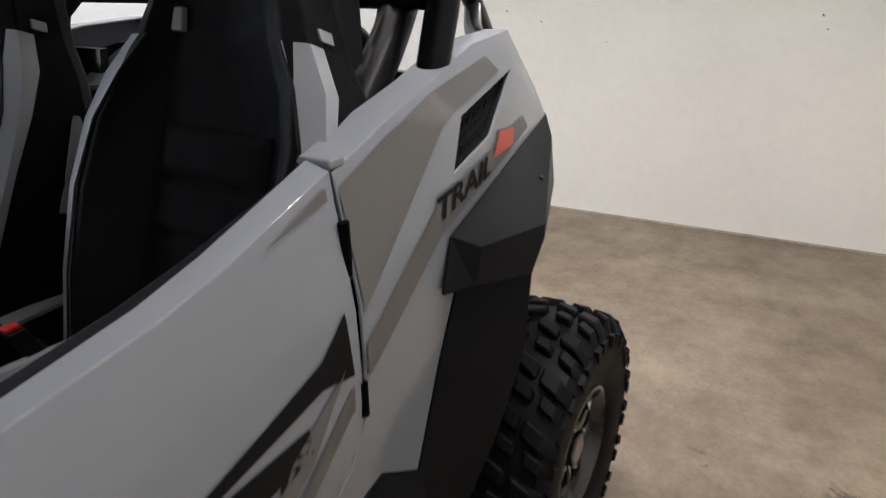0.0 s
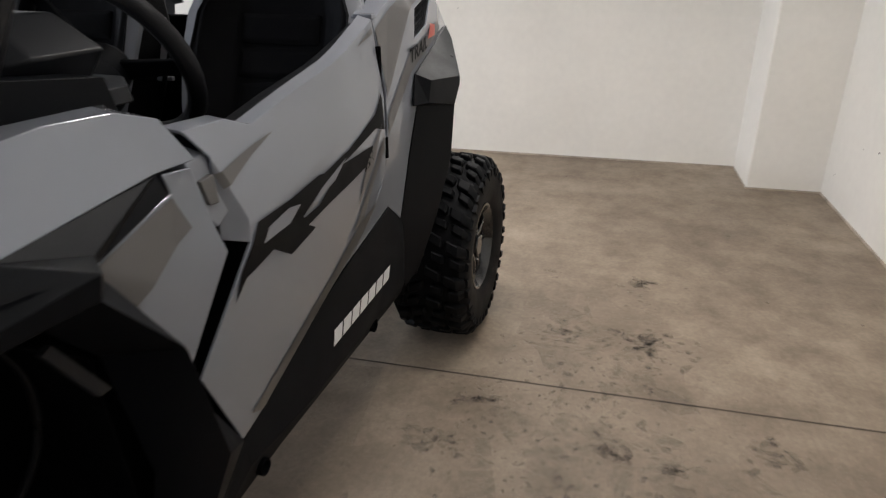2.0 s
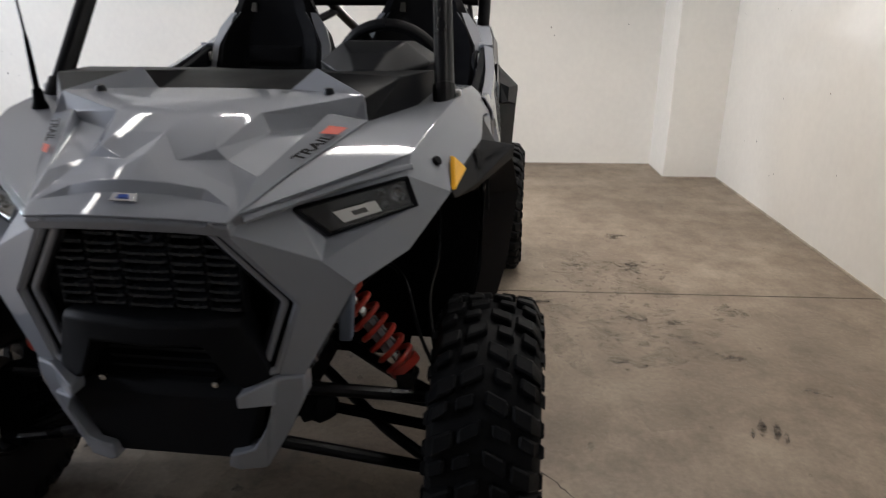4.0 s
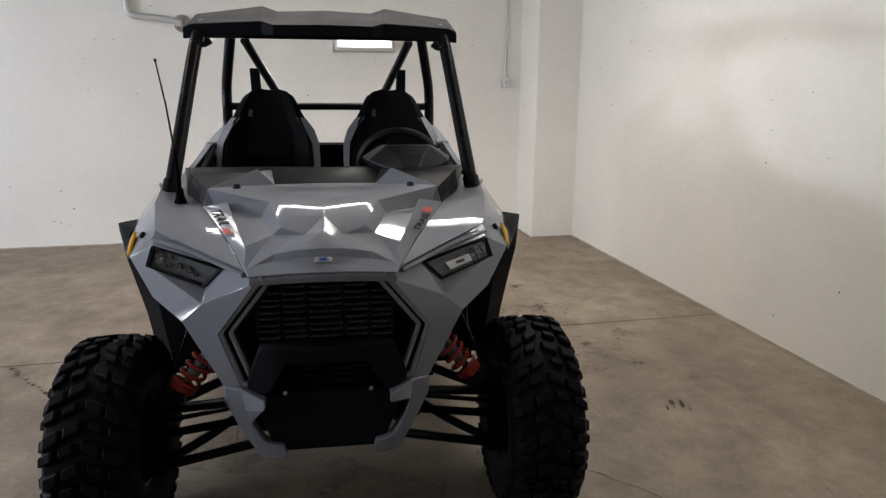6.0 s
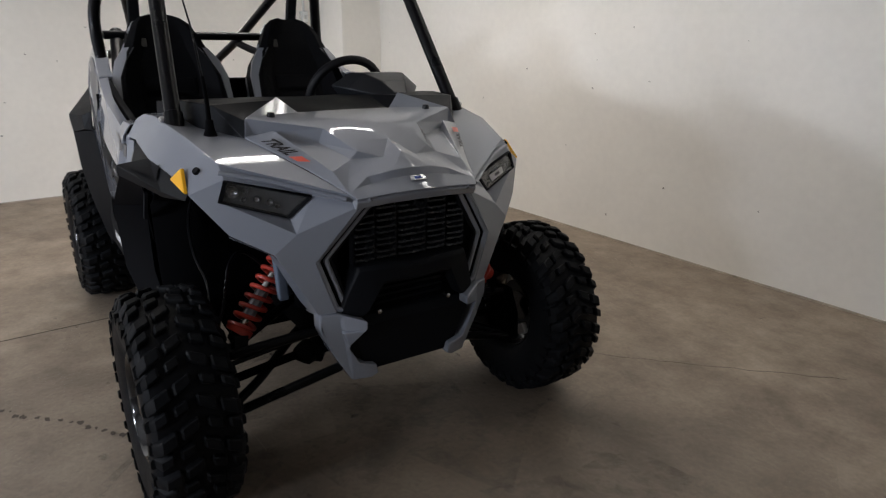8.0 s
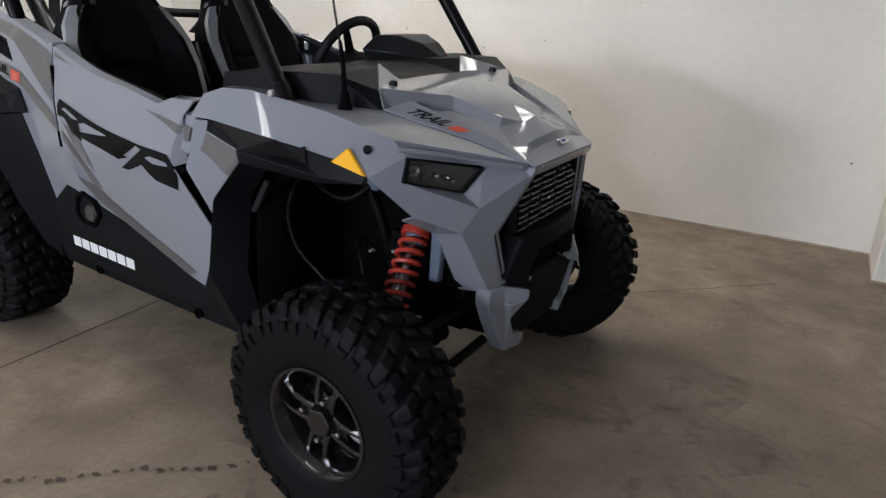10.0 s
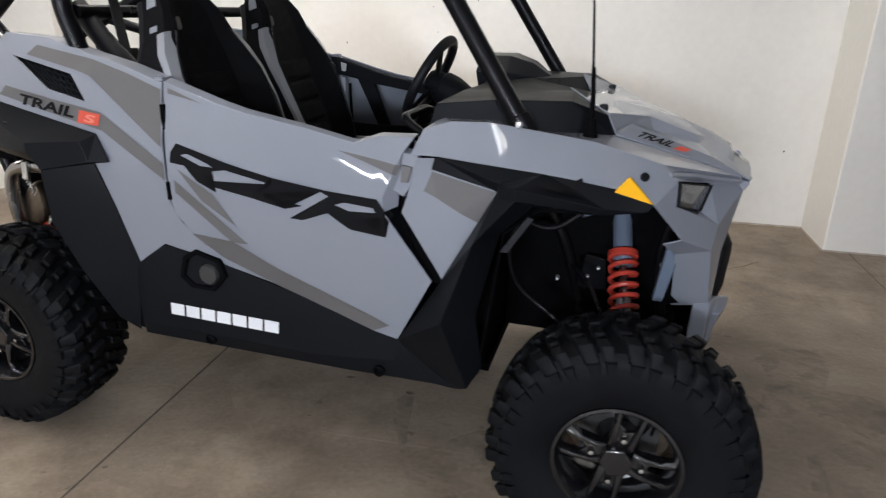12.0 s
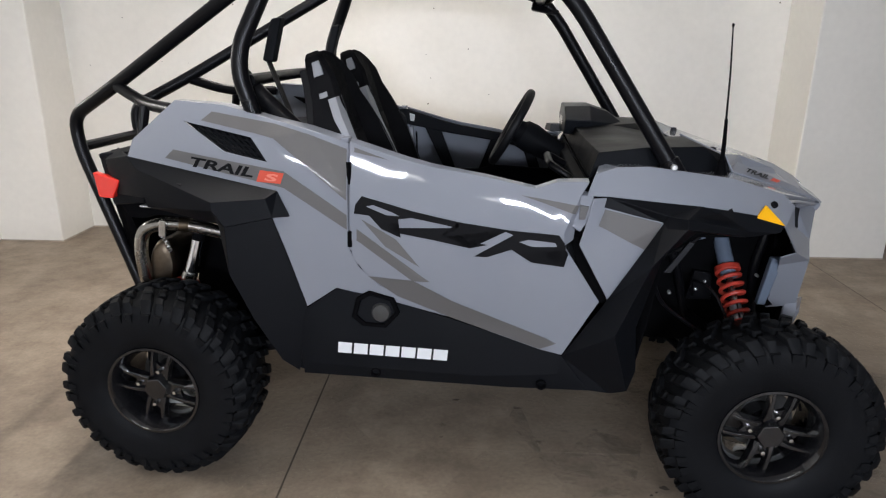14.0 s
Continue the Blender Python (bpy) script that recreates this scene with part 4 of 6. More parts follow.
def headlight(s):
    h = new("headlight")
    h.parent = vehicle
    tagged(h, "smoked headlight with small lamp cells")
    q = [(2.070, .500, 1.004), (2.168, .290, .956), (2.142, .350, .897), (2.072, .520, .947)]

    def ring(k, d):
        c = [sum(p[i] for p in q) / 4 for i in range(3)]
        return [(c[0] + (p[0] - c[0]) * k - d, (c[1] + (p[1] - c[1]) * k - d * .4) * s, c[2] + (p[2] - c[2]) * k) for p in q]

    part("housing", loft([ring(1.03, 0.004), ring(1.03, .05), ring(0.8, .06)]), LAMP_GREY, h, "grey lamp housing")
    part("bezel", weld(loft([ring(1.03, -.013), ring(.93, -.011), ring(.93, .02), ring(1.03, .02), ring(1.03, -.013)], caps=False)), PLASTIC, h, "black lamp frame")
    lens = part("lens", loft([ring(.94, -.010), ring(.94, -.007)]), LENS, h, "smoked clear lens", bevel=0.001)
    lens.visible_shadow = False
    c = [Vector((p[0], p[1] * s, p[2])) for p in q]
    n = (c[2] - c[0]).cross(c[3] - c[1]).normalized()
    n = n if n.x > 0 else -n
    for t, u, r in ((.13, .46, .015), (.27, .28, .007), (.30, .68, .007), (.45, .56, .010), (.62, .56, .009), (.75, .66, .006)):
        p = c[0] * ((1 - t) * (1 - u)) + c[1] * (t * (1 - u)) + c[2] * (t * u) + c[3] * ((1 - t) * u)
        bm = lathe_bm([(0.0, .001), (r * .45, .002), (r * .8, .005), (r, .008), (r * 1.1, .008), (r * 1.15, -.006)], 18, "z")
        bmesh.ops.transform(bm, matrix=Matrix.Translation(p - n * .004) @ n.to_track_quat("Z", "Y").to_matrix().to_4x4(), verts=bm.verts)
        part("lamp_cell", bm, LAMP_CELL, h, "chrome lamp reflector")
    if s > 0:
        def at(t, u):
            return [sum(a * b for a, b in zip(((1 - t) * (1 - u), t * (1 - u), t * u, (1 - t) * u), (v[i] for v in q))) for i in range(3)]
        c4 = [at(.36, .40), at(.76, .36), at(.76, .76), at(.36, .78)]
        part("sticker", loft([[(p[0] + .0115, p[1] + .004, p[2]) for p in c4], [(p[0] + .0125, p[1] + .005, p[2]) for p in c4]]), PAPER, h, "white paper sticker on the lens")
        c4 = [at(.48, .50), at(.62, .49), at(.62, .64), at(.48, .66)]
        part("sticker_print", loft([[(p[0] + .0127, p[1] + .005, p[2]) for p in c4], [(p[0] + .0133, p[1] + .0053, p[2]) for p in c4]]), GREY, h, "grey print on the sticker")


both(headlight)


def lamp_brow(s):
    """Pressed ledge over the headlight, running from the fender's shoulder to the nose."""
    line = ((2.052, .512, 1.026), (2.120, .398, 1.006), (2.190, .305, .982), (2.262, .222, .962))
    part("lamp_brow", loft([[(x - .016, (y - .010) * s, z + .006), (x + .000, (y + .000) * s, z + .003), (x + .007, (y + .004) * s, z - .005), (x - .002, (y - .001) * s, z - .013), (x - .018, (y - .010) * s, z - .012)] for x, y, z in line]), PAINT, vehicle, "pressed silver-grey ledge over the headlight", bevel=0.003)


both(lamp_brow)


def marker(s):
    q = [(1.956, .574, 1.027), (2.019, .584, .965), (1.922, .600, .992)]
    part("side_marker", loft([[(x, (y + .004) * s, z) for x, y, z in q], [(x, (y + .015) * s, z) for x, y, z in q]]), AMBER, vehicle, "amber triangular side reflector", bevel=0.003)
    hit, nor, _, _ = tree_of(fender[s]).ray_cast(Vector((1.990, 2.0 * s, 1.020)), Vector((0, -s, 0)))
    nor = nor if nor.y * s > 0 else -nor
    part("fender_bolt", tube_bm([hit - nor * .004, hit + nor * .007, hit + nor * .009], .011, 0, 16), PLASTIC, vehicle, "black fender push pin", bevel=0.002)


both(marker)


# ---- black fender flares, sills, rear flares
def front_flare(s):
    V = [(1.474, .617, 1.043), (1.755, .633, 1.028), (1.925, .610, 1.000), (2.020, .590, .966),        # 0-3 root
         (1.652, .668, 1.000), (1.695, .718, 1.004), (1.905, .637, .954), (2.008, .596, .944),          # 4-7 wing edge
         (1.645, .650, .975), (1.652, .674, .962), (1.700, .714, .972), (1.900, .632, .936),            # 8-11
         (1.495, .626, .700), (1.372, .617, .500), (1.545, .600, .362), (1.588, .648, .400), (1.522, .706, .618), (1.606, .732, .86),  # 12-17
         (1.62, .60, .45), (1.60, .63, .62), (1.655, .64, .86), (1.74, .66, .95), (1.88, .61, .93),     # 18-22 inner lip
         (1.470, .606, .372), (1.466, .626, 1.010)]
    Fc = [(0, 8, 24), (0, 1, 5, 4), (1, 2, 6, 5), (2, 3, 7, 6), (0, 4, 9, 8), (4, 5, 10, 9), (5, 6, 11, 10), (6, 7, 11), (8, 9, 17), (9, 10, 17), (8, 17, 16, 12), (12, 16, 13), (13, 16, 15, 14), (13, 14, 23),
          (14, 15, 18), (15, 16, 19, 18), (16, 17, 20, 19), (17, 10, 21, 20), (10, 11, 22, 21), (11, 7, 22)]
    fl = part("front_flare", mesh_bm(V, Fc, s), TRIM, vehicle, "black moulded front fender flare", solid=0.006, bevel=0.006, smooth=22, seg=3)
    # pressed hollow on the wing, its shade drawn as a flat black patch
    decal("flare_hollow_shade", [(1.845, .620 * s), (1.815, .628 * s), (1.795, .642 * s), (1.730, .694 * s), (1.825, .643 * s), (1.838, .648 * s), (1.862, .636 * s)], tree_of(fl), BLACK_DECAL, vehicle, "flat black patch for the shaded hollow", axis="z", lift=0.0065)
    # liner of the wheel housing
    part("wheel_liner", mesh_bm([(1.60, .60, .42), (1.63, .62, .62), (1.66, .63, .86), (1.75, .62, .93), (1.90, .60, .93), (1.58, .24, .40), (1.60, .24, .62), (1.62, .24, .88), (1.70, .24, 1.0), (1.98, .24, 1.0)],
                                [(0, 1, 6, 5), (1, 2, 7, 6), (2, 3, 8, 7), (3, 4, 9, 8)], s), DARK, vehicle, "black wheel housing liner", solid=0.004)


both(front_flare)


def rocker(s):
    V = [(0.512, .608, .622), (0.617, .612, .697), (0.708, .614, .684), (0.822, .612, .658), (1.011, .604, .605), (1.372, .612, .498),
         (1.470, .606, .372), (1.206, .585, .355), (0.485, .590, .366), (0.468, .600, .590),
         (0.55, .622, .56), (1.05, .616, .50), (1.36, .615, .43), (0.52, .615, .42), (1.10, .612, .405),
         (1.45, .50, .335), (0.50, .50, .335)]
    Fc = [(0, 1, 10), (1, 2, 10), (2, 3, 11, 10), (3, 4, 11), (4, 5, 12, 11), (5, 6, 12), (0, 10, 9), (9, 10, 13, 8), (10, 11, 14, 13), (11, 12, 14), (12, 6, 7, 14), (14, 7, 8, 13), (6, 15, 16, 8, 7)]
    ob = part("rocker_panel", mesh_bm(V, Fc, s), PLASTIC, vehicle, "black moulded sill panel", solid=0.006, bevel=0.006, smooth=22, seg=3)
    part("flare_joint", plate_bm([(.455, .600), (.520, .610), (.525, .372), (.462, .385)], .575 * s, .590 * s), PLASTIC, vehicle, "black plate behind the flare seam", bevel=.004)
    hexo = [(0.668, .604), (0.686, .672), (0.728, .698), (0.812, .676), (0.832, .624), (0.785, .570), (0.705, .572)]
    hexi = [((x - .752) * .78 + .752, (z - .632) * .78 + .632) for x, z in hexo]
    rings = [[(x, .605 * s, z) for x, z in hexo], [(x, .626 * s, z) for x, z in hexo], [(x, .626 * s, z) for x, z in hexi], [(x, .595 * s, z) for x, z in hexi]]
    if s < 0:
        part("intake_cup", loft(rings, caps=False), DARK, vehicle, "black hexagonal recess in the sill", bevel=0.004)
    if s < 0:
        part("intake_plug", lathe_bm([(0, .628 * s), (.028, .626 * s), (.033, .618 * s), (.033, .60 * s)], 24, "y", centre=(.768, 0, .622)), LAMP_GREY, vehicle, "round grey plug")
    for x, z in ((0.745, .395), (1.312, .385), (0.60, .50)):
        part("sill_bolt", lathe_bm([(0, .600 * s), (.011, .600 * s), (.014, .613 * s), (.018, .613 * s), (.018, .58 * s)], 16, "y", centre=(x, 0, z)), DARK, vehicle)
    return ob


rockers = {s: rocker(s) for s in (-1, 1)}


def rear_flare(s):
    V = [(-0.20, .43, 1.12), (-0.097, .555, 1.112), (0.328, .614, 1.045), (0.440, .630, 1.028), (0.481, .640, .947), (0.416, .628, .936), (0.459, .618, .803), (0.512, .606, .625), (0.472, .598, .378),   # 0-8
         (0.412, .668, 1.008), (0.25, .705, .999), (-0.05, .590, 1.075), (-0.22, .485, 1.085),       # 9-12 outer top
         (0.43, .666, .948), (0.25, .705, .972), (-0.02, .612, .985), (-0.20, .487, .965),           # 13-16 outer low
         (0.285, .700, .92), (0.285, .690, .755), (0.345, .668, .60), (0.425, .63, .43),             # 17-20 arch edge
         (0.22, .60, .90), (0.28, .60, .74), (0.33, .60, .58), (0.40, .57, .42), (-0.02, .60, .95)]  # 21-25 inner lip
    Fc = [(0, 1, 11, 12), (1, 2, 10, 11), (2, 3, 9, 10), (3, 4, 13, 9), (4, 5, 17, 13), (9, 13, 14, 10), (10, 14, 15, 11), (11, 15, 16, 12), (13, 17, 14), (5, 6, 18, 17), (6, 7, 19, 18), (7, 8, 20, 19),
          (17, 18, 22, 21), (18, 19, 23, 22), (19, 20, 24, 23), (17, 21, 25, 14), (14, 25, 15)]
    part("rear_flare", mesh_bm(V, Fc, s), TRIM, vehicle, "black moulded rear fender flare", solid=0.006, bevel=0.006, smooth=22, seg=3)
    part("flare_scoop", loft([[(0.02, .60 * s, 1.052), (0.13, .62 * s, 1.042), (0.12, .62 * s, 1.025)], [(0.02, .605 * s, 1.050), (0.13, .647 * s, 1.040), (0.12, .647 * s, 1.023)]]), TRIM, vehicle, "small raised rib", bevel=0.002)
    q = [(-0.270, .462, 1.040), (-0.156, .490, 1.020), (-0.196, .482, .952), (-0.256, .464, .951)]
    part("tail_lamp", loft([[(x, y * s, z) for x, y, z in q], [(x, (y + .030) * s, z) for x, y, z in q]]), RED_LENS, vehicle, "red tail lamp lens", bevel=0.005)
    part("tail_housing", loft([[(-0.27, .36 * s, 1.10), (-0.10, .36 * s, 1.12), (-0.06, .36 * s, .94), (-0.22, .36 * s, .91)], [(-0.26, .455 * s, 1.09), (-0.10, .525 * s, 1.105), (-0.06, .545 * s, .95), (-0.23, .455 * s, .915)]]), PLASTIC, vehicle, "black tail lamp housing", bevel=0.006)


both(rear_flare)


def vent(s):
    g = new("side_vent")
    g.parent = vehicle
    tagged(g, "black honeycomb intake vent")
    q = [(0.126, .566, 1.233), (0.353, .590, 1.191), (0.407, .608, 1.117), (0.264, .595, 1.144)]
    part("vent_backing", loft([[(x, (y - .012) * s, z) for x, y, z in q], [(x, (y - .03) * s, z) for x, y, z in q]]), DARK, g)
    part("vent_frame", weld(loft([[(x, (y + .004) * s, z) for x, y, z in q], [(x + (.285 - x) * .09, (y + .004) * s, z + (1.17 - z) * .09) for x, y, z in q], [(x + (.285 - x) * .09, (y - .012) * s, z + (1.17 - z) * .09) for x, y, z in q], [(x, (y - .012) * s, z) for x, y, z in q], [(x, (y + .004) * s, z) for x, y, z in q]], caps=False)), PLASTIC, g)

    def at(t, u):
        return [sum(a * b for a, b in zip(((1 - t) * (1 - u), t * (1 - u), t * u, (1 - t) * u), (v[i] for v in q))) for i in range(3)]

    for i in range(1, 8):
        t = i / 8
        p0, p1 = at(t, .04), at(min(1, t + .02), .96)
        part("vent_bar", tube_bm([(p0[0], (p0[1] - .006) * s, p0[2]), (p1[0], (p1[1] - .006) * s, p1[2])], .0035, 0, 6), PLASTIC, g)
    for u in (.25, .5, .75):
        p0, p1 = at(.05, u), at(.95, u)
        part("vent_bar", tube_bm([(p0[0], (p0[1] - .006) * s, p0[2]), (p1[0], (p1[1] - .006) * s, p1[2])], .0035, 0, 6), PLASTIC, g)


both(vent)


def hinges(s):
    for z0, z1 in ((1.055, 1.125), (.852, .905)):
        part("door_hinge", tube_bm([(.672, .629 * s - .012 * s * (z0 > 1), z0), (.672, .629 * s - .012 * s * (z0 > 1), z1)], .0085, 0, 10), DARK, vehicle, "black door hinge")
    part("door_post", loft([[(.655, .56 * s, 1.180), (.690, .56 * s, 1.180), (.690, .599 * s, 1.180), (.655, .599 * s, 1.180)], [(.655, .585 * s, .84), (.69, .585 * s, .84), (.69, .625 * s, .84), (.655, .625 * s, .84)]]), PAINT, vehicle)
    part("latch_post", box_bm((.645, (.555 if s > 0 else -.605), 1.186), (.672, (.605 if s > 0 else -.555), 1.198)), PAINT, vehicle, bevel=0.003)
    # recessed latch pocket at the front top of the door
    part("door_latch", loft([[(1.388, .634 * s, 1.05), (1.434, .632 * s, 1.045), (1.418, .640 * s, .965), (1.398, .646 * s, .935), (1.366, .650 * s, .955)], [(1.39, .60 * s, 1.06), (1.435, .60 * s, 1.05), (1.418, .61 * s, .96), (1.398, .61 * s, .93), (1.37, .61 * s, .95)]]), PAINT, vehicle, "silver-grey latch pocket", bevel=0.004)
    # near-black plate behind the door's front edge paints the shade of the gap
    part("gap_shade_plate", loft([[(1.362, .612 * s, .925), (1.408, .612 * s, .925), (1.408, .600 * s, .925), (1.362, .600 * s, .925)], [(1.455, .604 * s, .690), (1.510, .604 * s, .690), (1.510, .592 * s, .690), (1.455, .592 * s, .690)]]), DARK, vehicle, "near-black plate for the shade in the door gap")
    part("latch_window", loft([[(1.392, .6465 * s, 1.020), (1.420, .6425 * s, 1.015), (1.410, .6475 * s, .975), (1.392, .6515 * s, .975)], [(1.392, .63 * s, 1.020), (1.420, .63 * s, 1.015), (1.410, .63 * s, .975), (1.392, .63 * s, .975)]]), GREY, vehicle, "grey film on the latch pocket", bevel=0.002)


both(hinges)

# ---- graphics: plain shapes, not lettered
def side_graphics(s):
    tq, td, tf, tr, tl = tree_of(quarter[s]), tree_of(door[s]), tree_of(fender[s]), tree_of(rockers[s]), tree_of(lower[s])

    def side(name, pts, tree, mt, label="", lift=0.0024):
        decal(name, pts, tree, mt, vehicle, label, sign=s, lift=lift)

    side("grey_stripe", [(0.219, 1.265), (0.43, 1.234), (0.54, 1.206), (0.666, 1.164), (0.666, 1.108), (0.665, 1.005), (0.431, 1.191), (0.183, 1.237)], tq, GREY, "matt grey stripe")
    side("grey_stripe", [(0.082, 1.142), (0.464, 1.090), (0.666, .958), (0.665, .910), (0.461, 1.037), (0.049, 1.113)], tq, GREY)
    # the trim's word in black and its red end block
    if s < 0:
        lettering("trim_word", "TRAIL", (0.128, 1.092), (0.228, -0.027), (0.020, 0.031), tq, BLACK_DECAL, vehicle, "black slanted lettering", sign=s)
        side("graphic_block", [(0.385, 1.091), (0.465, 1.084), (0.452, 1.050), (0.370, 1.053)], tq, RED_DECAL, "red slanted block", 0.0044)
        lettering("trim_letter", "S", (0.396, 1.058), (0.040, -0.003), (0.014, 0.024), tq, PALE_RED, vehicle, "pale letter on the red block", sign=s, lift=0.0056)
    else:
        lettering("trim_word", "TRAIL", (0.482, 1.058), (-0.215, 0.020), (-0.008, 0.038), tq, BLACK_DECAL, vehicle, "black slanted lettering", sign=s)
        side("graphic_block", [(0.255, 1.102), (0.226, 1.143), (0.148, 1.134), (0.146, 1.103)], tq, RED_DECAL, "red slanted block", 0.0044)
    # door
    side("grey_stripe", [(0.697, .915), (0.935, .752), (0.879, .750), (0.695, .875)], td, GREY)
    side("grey_stripe", [(0.69, 1.155), (0.69, 1.17), (0.80, 1.135)], td, GREY)
    side("grey_stripe", [(0.712, .948), (0.825, .888), (0.902, .800), (0.79, .862)], td, GREY)
    side("lower_stripe", [(0.728, .752), (0.879, .752), (1.010, .683), (1.309, .570), (1.35, .548), (1.30, .522), (1.011, .612), (0.822, .686)], td, GREY, "satin grey lower door panel")
    side("grey_stripe", [(1.212, 1.043), (1.39, 1.018), (1.378, .992)], td, GREY)
    if s < 0:
        side("door_graphic", [(0.689, .964), (0.694, .994), (0.715, 1.021), (0.875, .983), (0.876, .961), (0.833, .953), (0.782, .951), (0.841, .894), (0.778, .919), (0.739, .960)], td, BLACK_DECAL, "black angular door graphic")
        side("door_graphic", [(0.875, .983), (1.024, .955), (1.181, .937), (1.126, .925), (0.982, .907), (1.115, .886), (1.061, .872), (0.950, .892), (0.803, .913), (0.816, .925), (1.024, .936), (0.876, .961)], td, BLACK_DECAL, "black angular door graphic")
        side("door_graphic", [(1.153, .938), (1.333, .929), (1.368, .883), (1.282, .869), (1.355, .825), (1.254, .836), (1.191, .875), (1.115, .846), (1.075, .847), (1.195, .922)], td, BLACK_DECAL, "black angular door graphic")
    else:
        side("door_graphic", [(1.393, .802), (1.377, .851), (1.326, .921), (1.205, .922), (1.177, .901), (1.221, .909), (1.295, .901), (1.316, .879), (1.222, .880), (1.151, .850), (1.123, .835), (1.219, .817), (1.282, .854), (1.364, .837)], td, BLACK_DECAL, "black angular door graphic")
        side("door_graphic", [(1.205, .922), (1.091, .931), (1.067, .927), (0.934, .943), (0.756, .981), (0.758, .947), (0.977, .921), (1.000, .910), (1.085, .901), (1.175, .872), (1.177, .901)], td, BLACK_DECAL, "black angular door graphic")
        side("door_graphic", [(1.191, .869), (1.100, .872), (0.946, .931), (0.977, .921), (0.790, .914), (0.787, .879), (0.849, .865), (0.847, .876), (1.063, .859), (1.151, .850)], td, BLACK_DECAL, "black angular door graphic")
        side("door_graphic", [(0.756, .981), (0.70, 1.02), (0.695, .93), (0.758, .947)], td, BLACK_DECAL, "black angular door graphic")
    if s > 0:
        side("graphic_slot", [(1.316, .879), (1.295, .901), (1.221, .909), (1.177, .901), (1.222, .880)], td, PAINT, "silver-grey slot in the graphic", 0.0034)
        side("graphic_slot", [(1.150, .876), (1.085, .903), (0.960, .930), (1.020, .899)], td, PAINT, "silver-grey slot in the graphic", 0.0034)
    if s < 0:
        side("graphic_slot", [(0.729, .989), (0.753, .995), (0.819, .973), (0.837, .964), (0.795, .965)], td, PAINT, "silver-grey slot in the graphic", 0.0032)
        side("graphic_slot", [(1.213, .901), (1.242, .910), (1.323, .904), (1.330, .892), (1.254, .888)], td, PAINT, "silver-grey slot in the graphic", 0.0032)
    # front
    side("grey_stripe", [(1.470, 1.006), (1.640, .972), (1.600, .885), (1.452, .956)], tl, GREY, "grey film patch")
    # seven white bars along the sill
    x0, x1, z0, z1, tall, lean = (0.613, 0.995, .468, .458, .040, .004) if s < 0 else (0.653, 1.006, .498, .481, .040, -.008)
    w = (x1 - x0) / 7
    for k in range(7):
        a, b = x0 + k * w + .003, x0 + (k + 1) * w - .004
        za, zb = z0 + (z1 - z0) * k / 7, z0 + (z1 - z0) * (k + 1) / 7
        side("sill_bar", [(a, za), (b, zb), (b + lean, zb + tall), (a + lean, za + tall)], tr, WHITE_DECAL, "white bar on the sill")


def hood_graphics(s):
    th = tree_of(hood_ob)

    def at(k, u):
        """A point on the outer slope of the scoop: k along the crest, u from crest to edge."""
        c, e = (1.945 + .233 * k, .305 - .081 * k), (1.912 + .210 * k, .386 - .106 * k)
        return Vector((c[0] + (e[0] - c[0]) * u, (c[1] + (e[1] - c[1]) * u) * s))

    a, b, r0, r1 = (.16, .62, .66, .80) if s < 0 else (.86, .40, .36, .22)
    foot = at(a, .84)
    lettering("trim_word", "TRAIL", foot, at(b, .84) - foot, at(a + (.03 if s < 0 else -.08), .36) - foot, th, BLACK_DECAL, vehicle, "black slanted lettering", axis="z", lift=0.0068)
    decal("graphic_block", [at(r0, .84), at(r1, .84), at(r1, .36), at(r0, .36)], th, RED_DECAL, vehicle, "red slanted block", axis="z", lift=0.0068)


both(side_graphics)
both(hood_graphics)

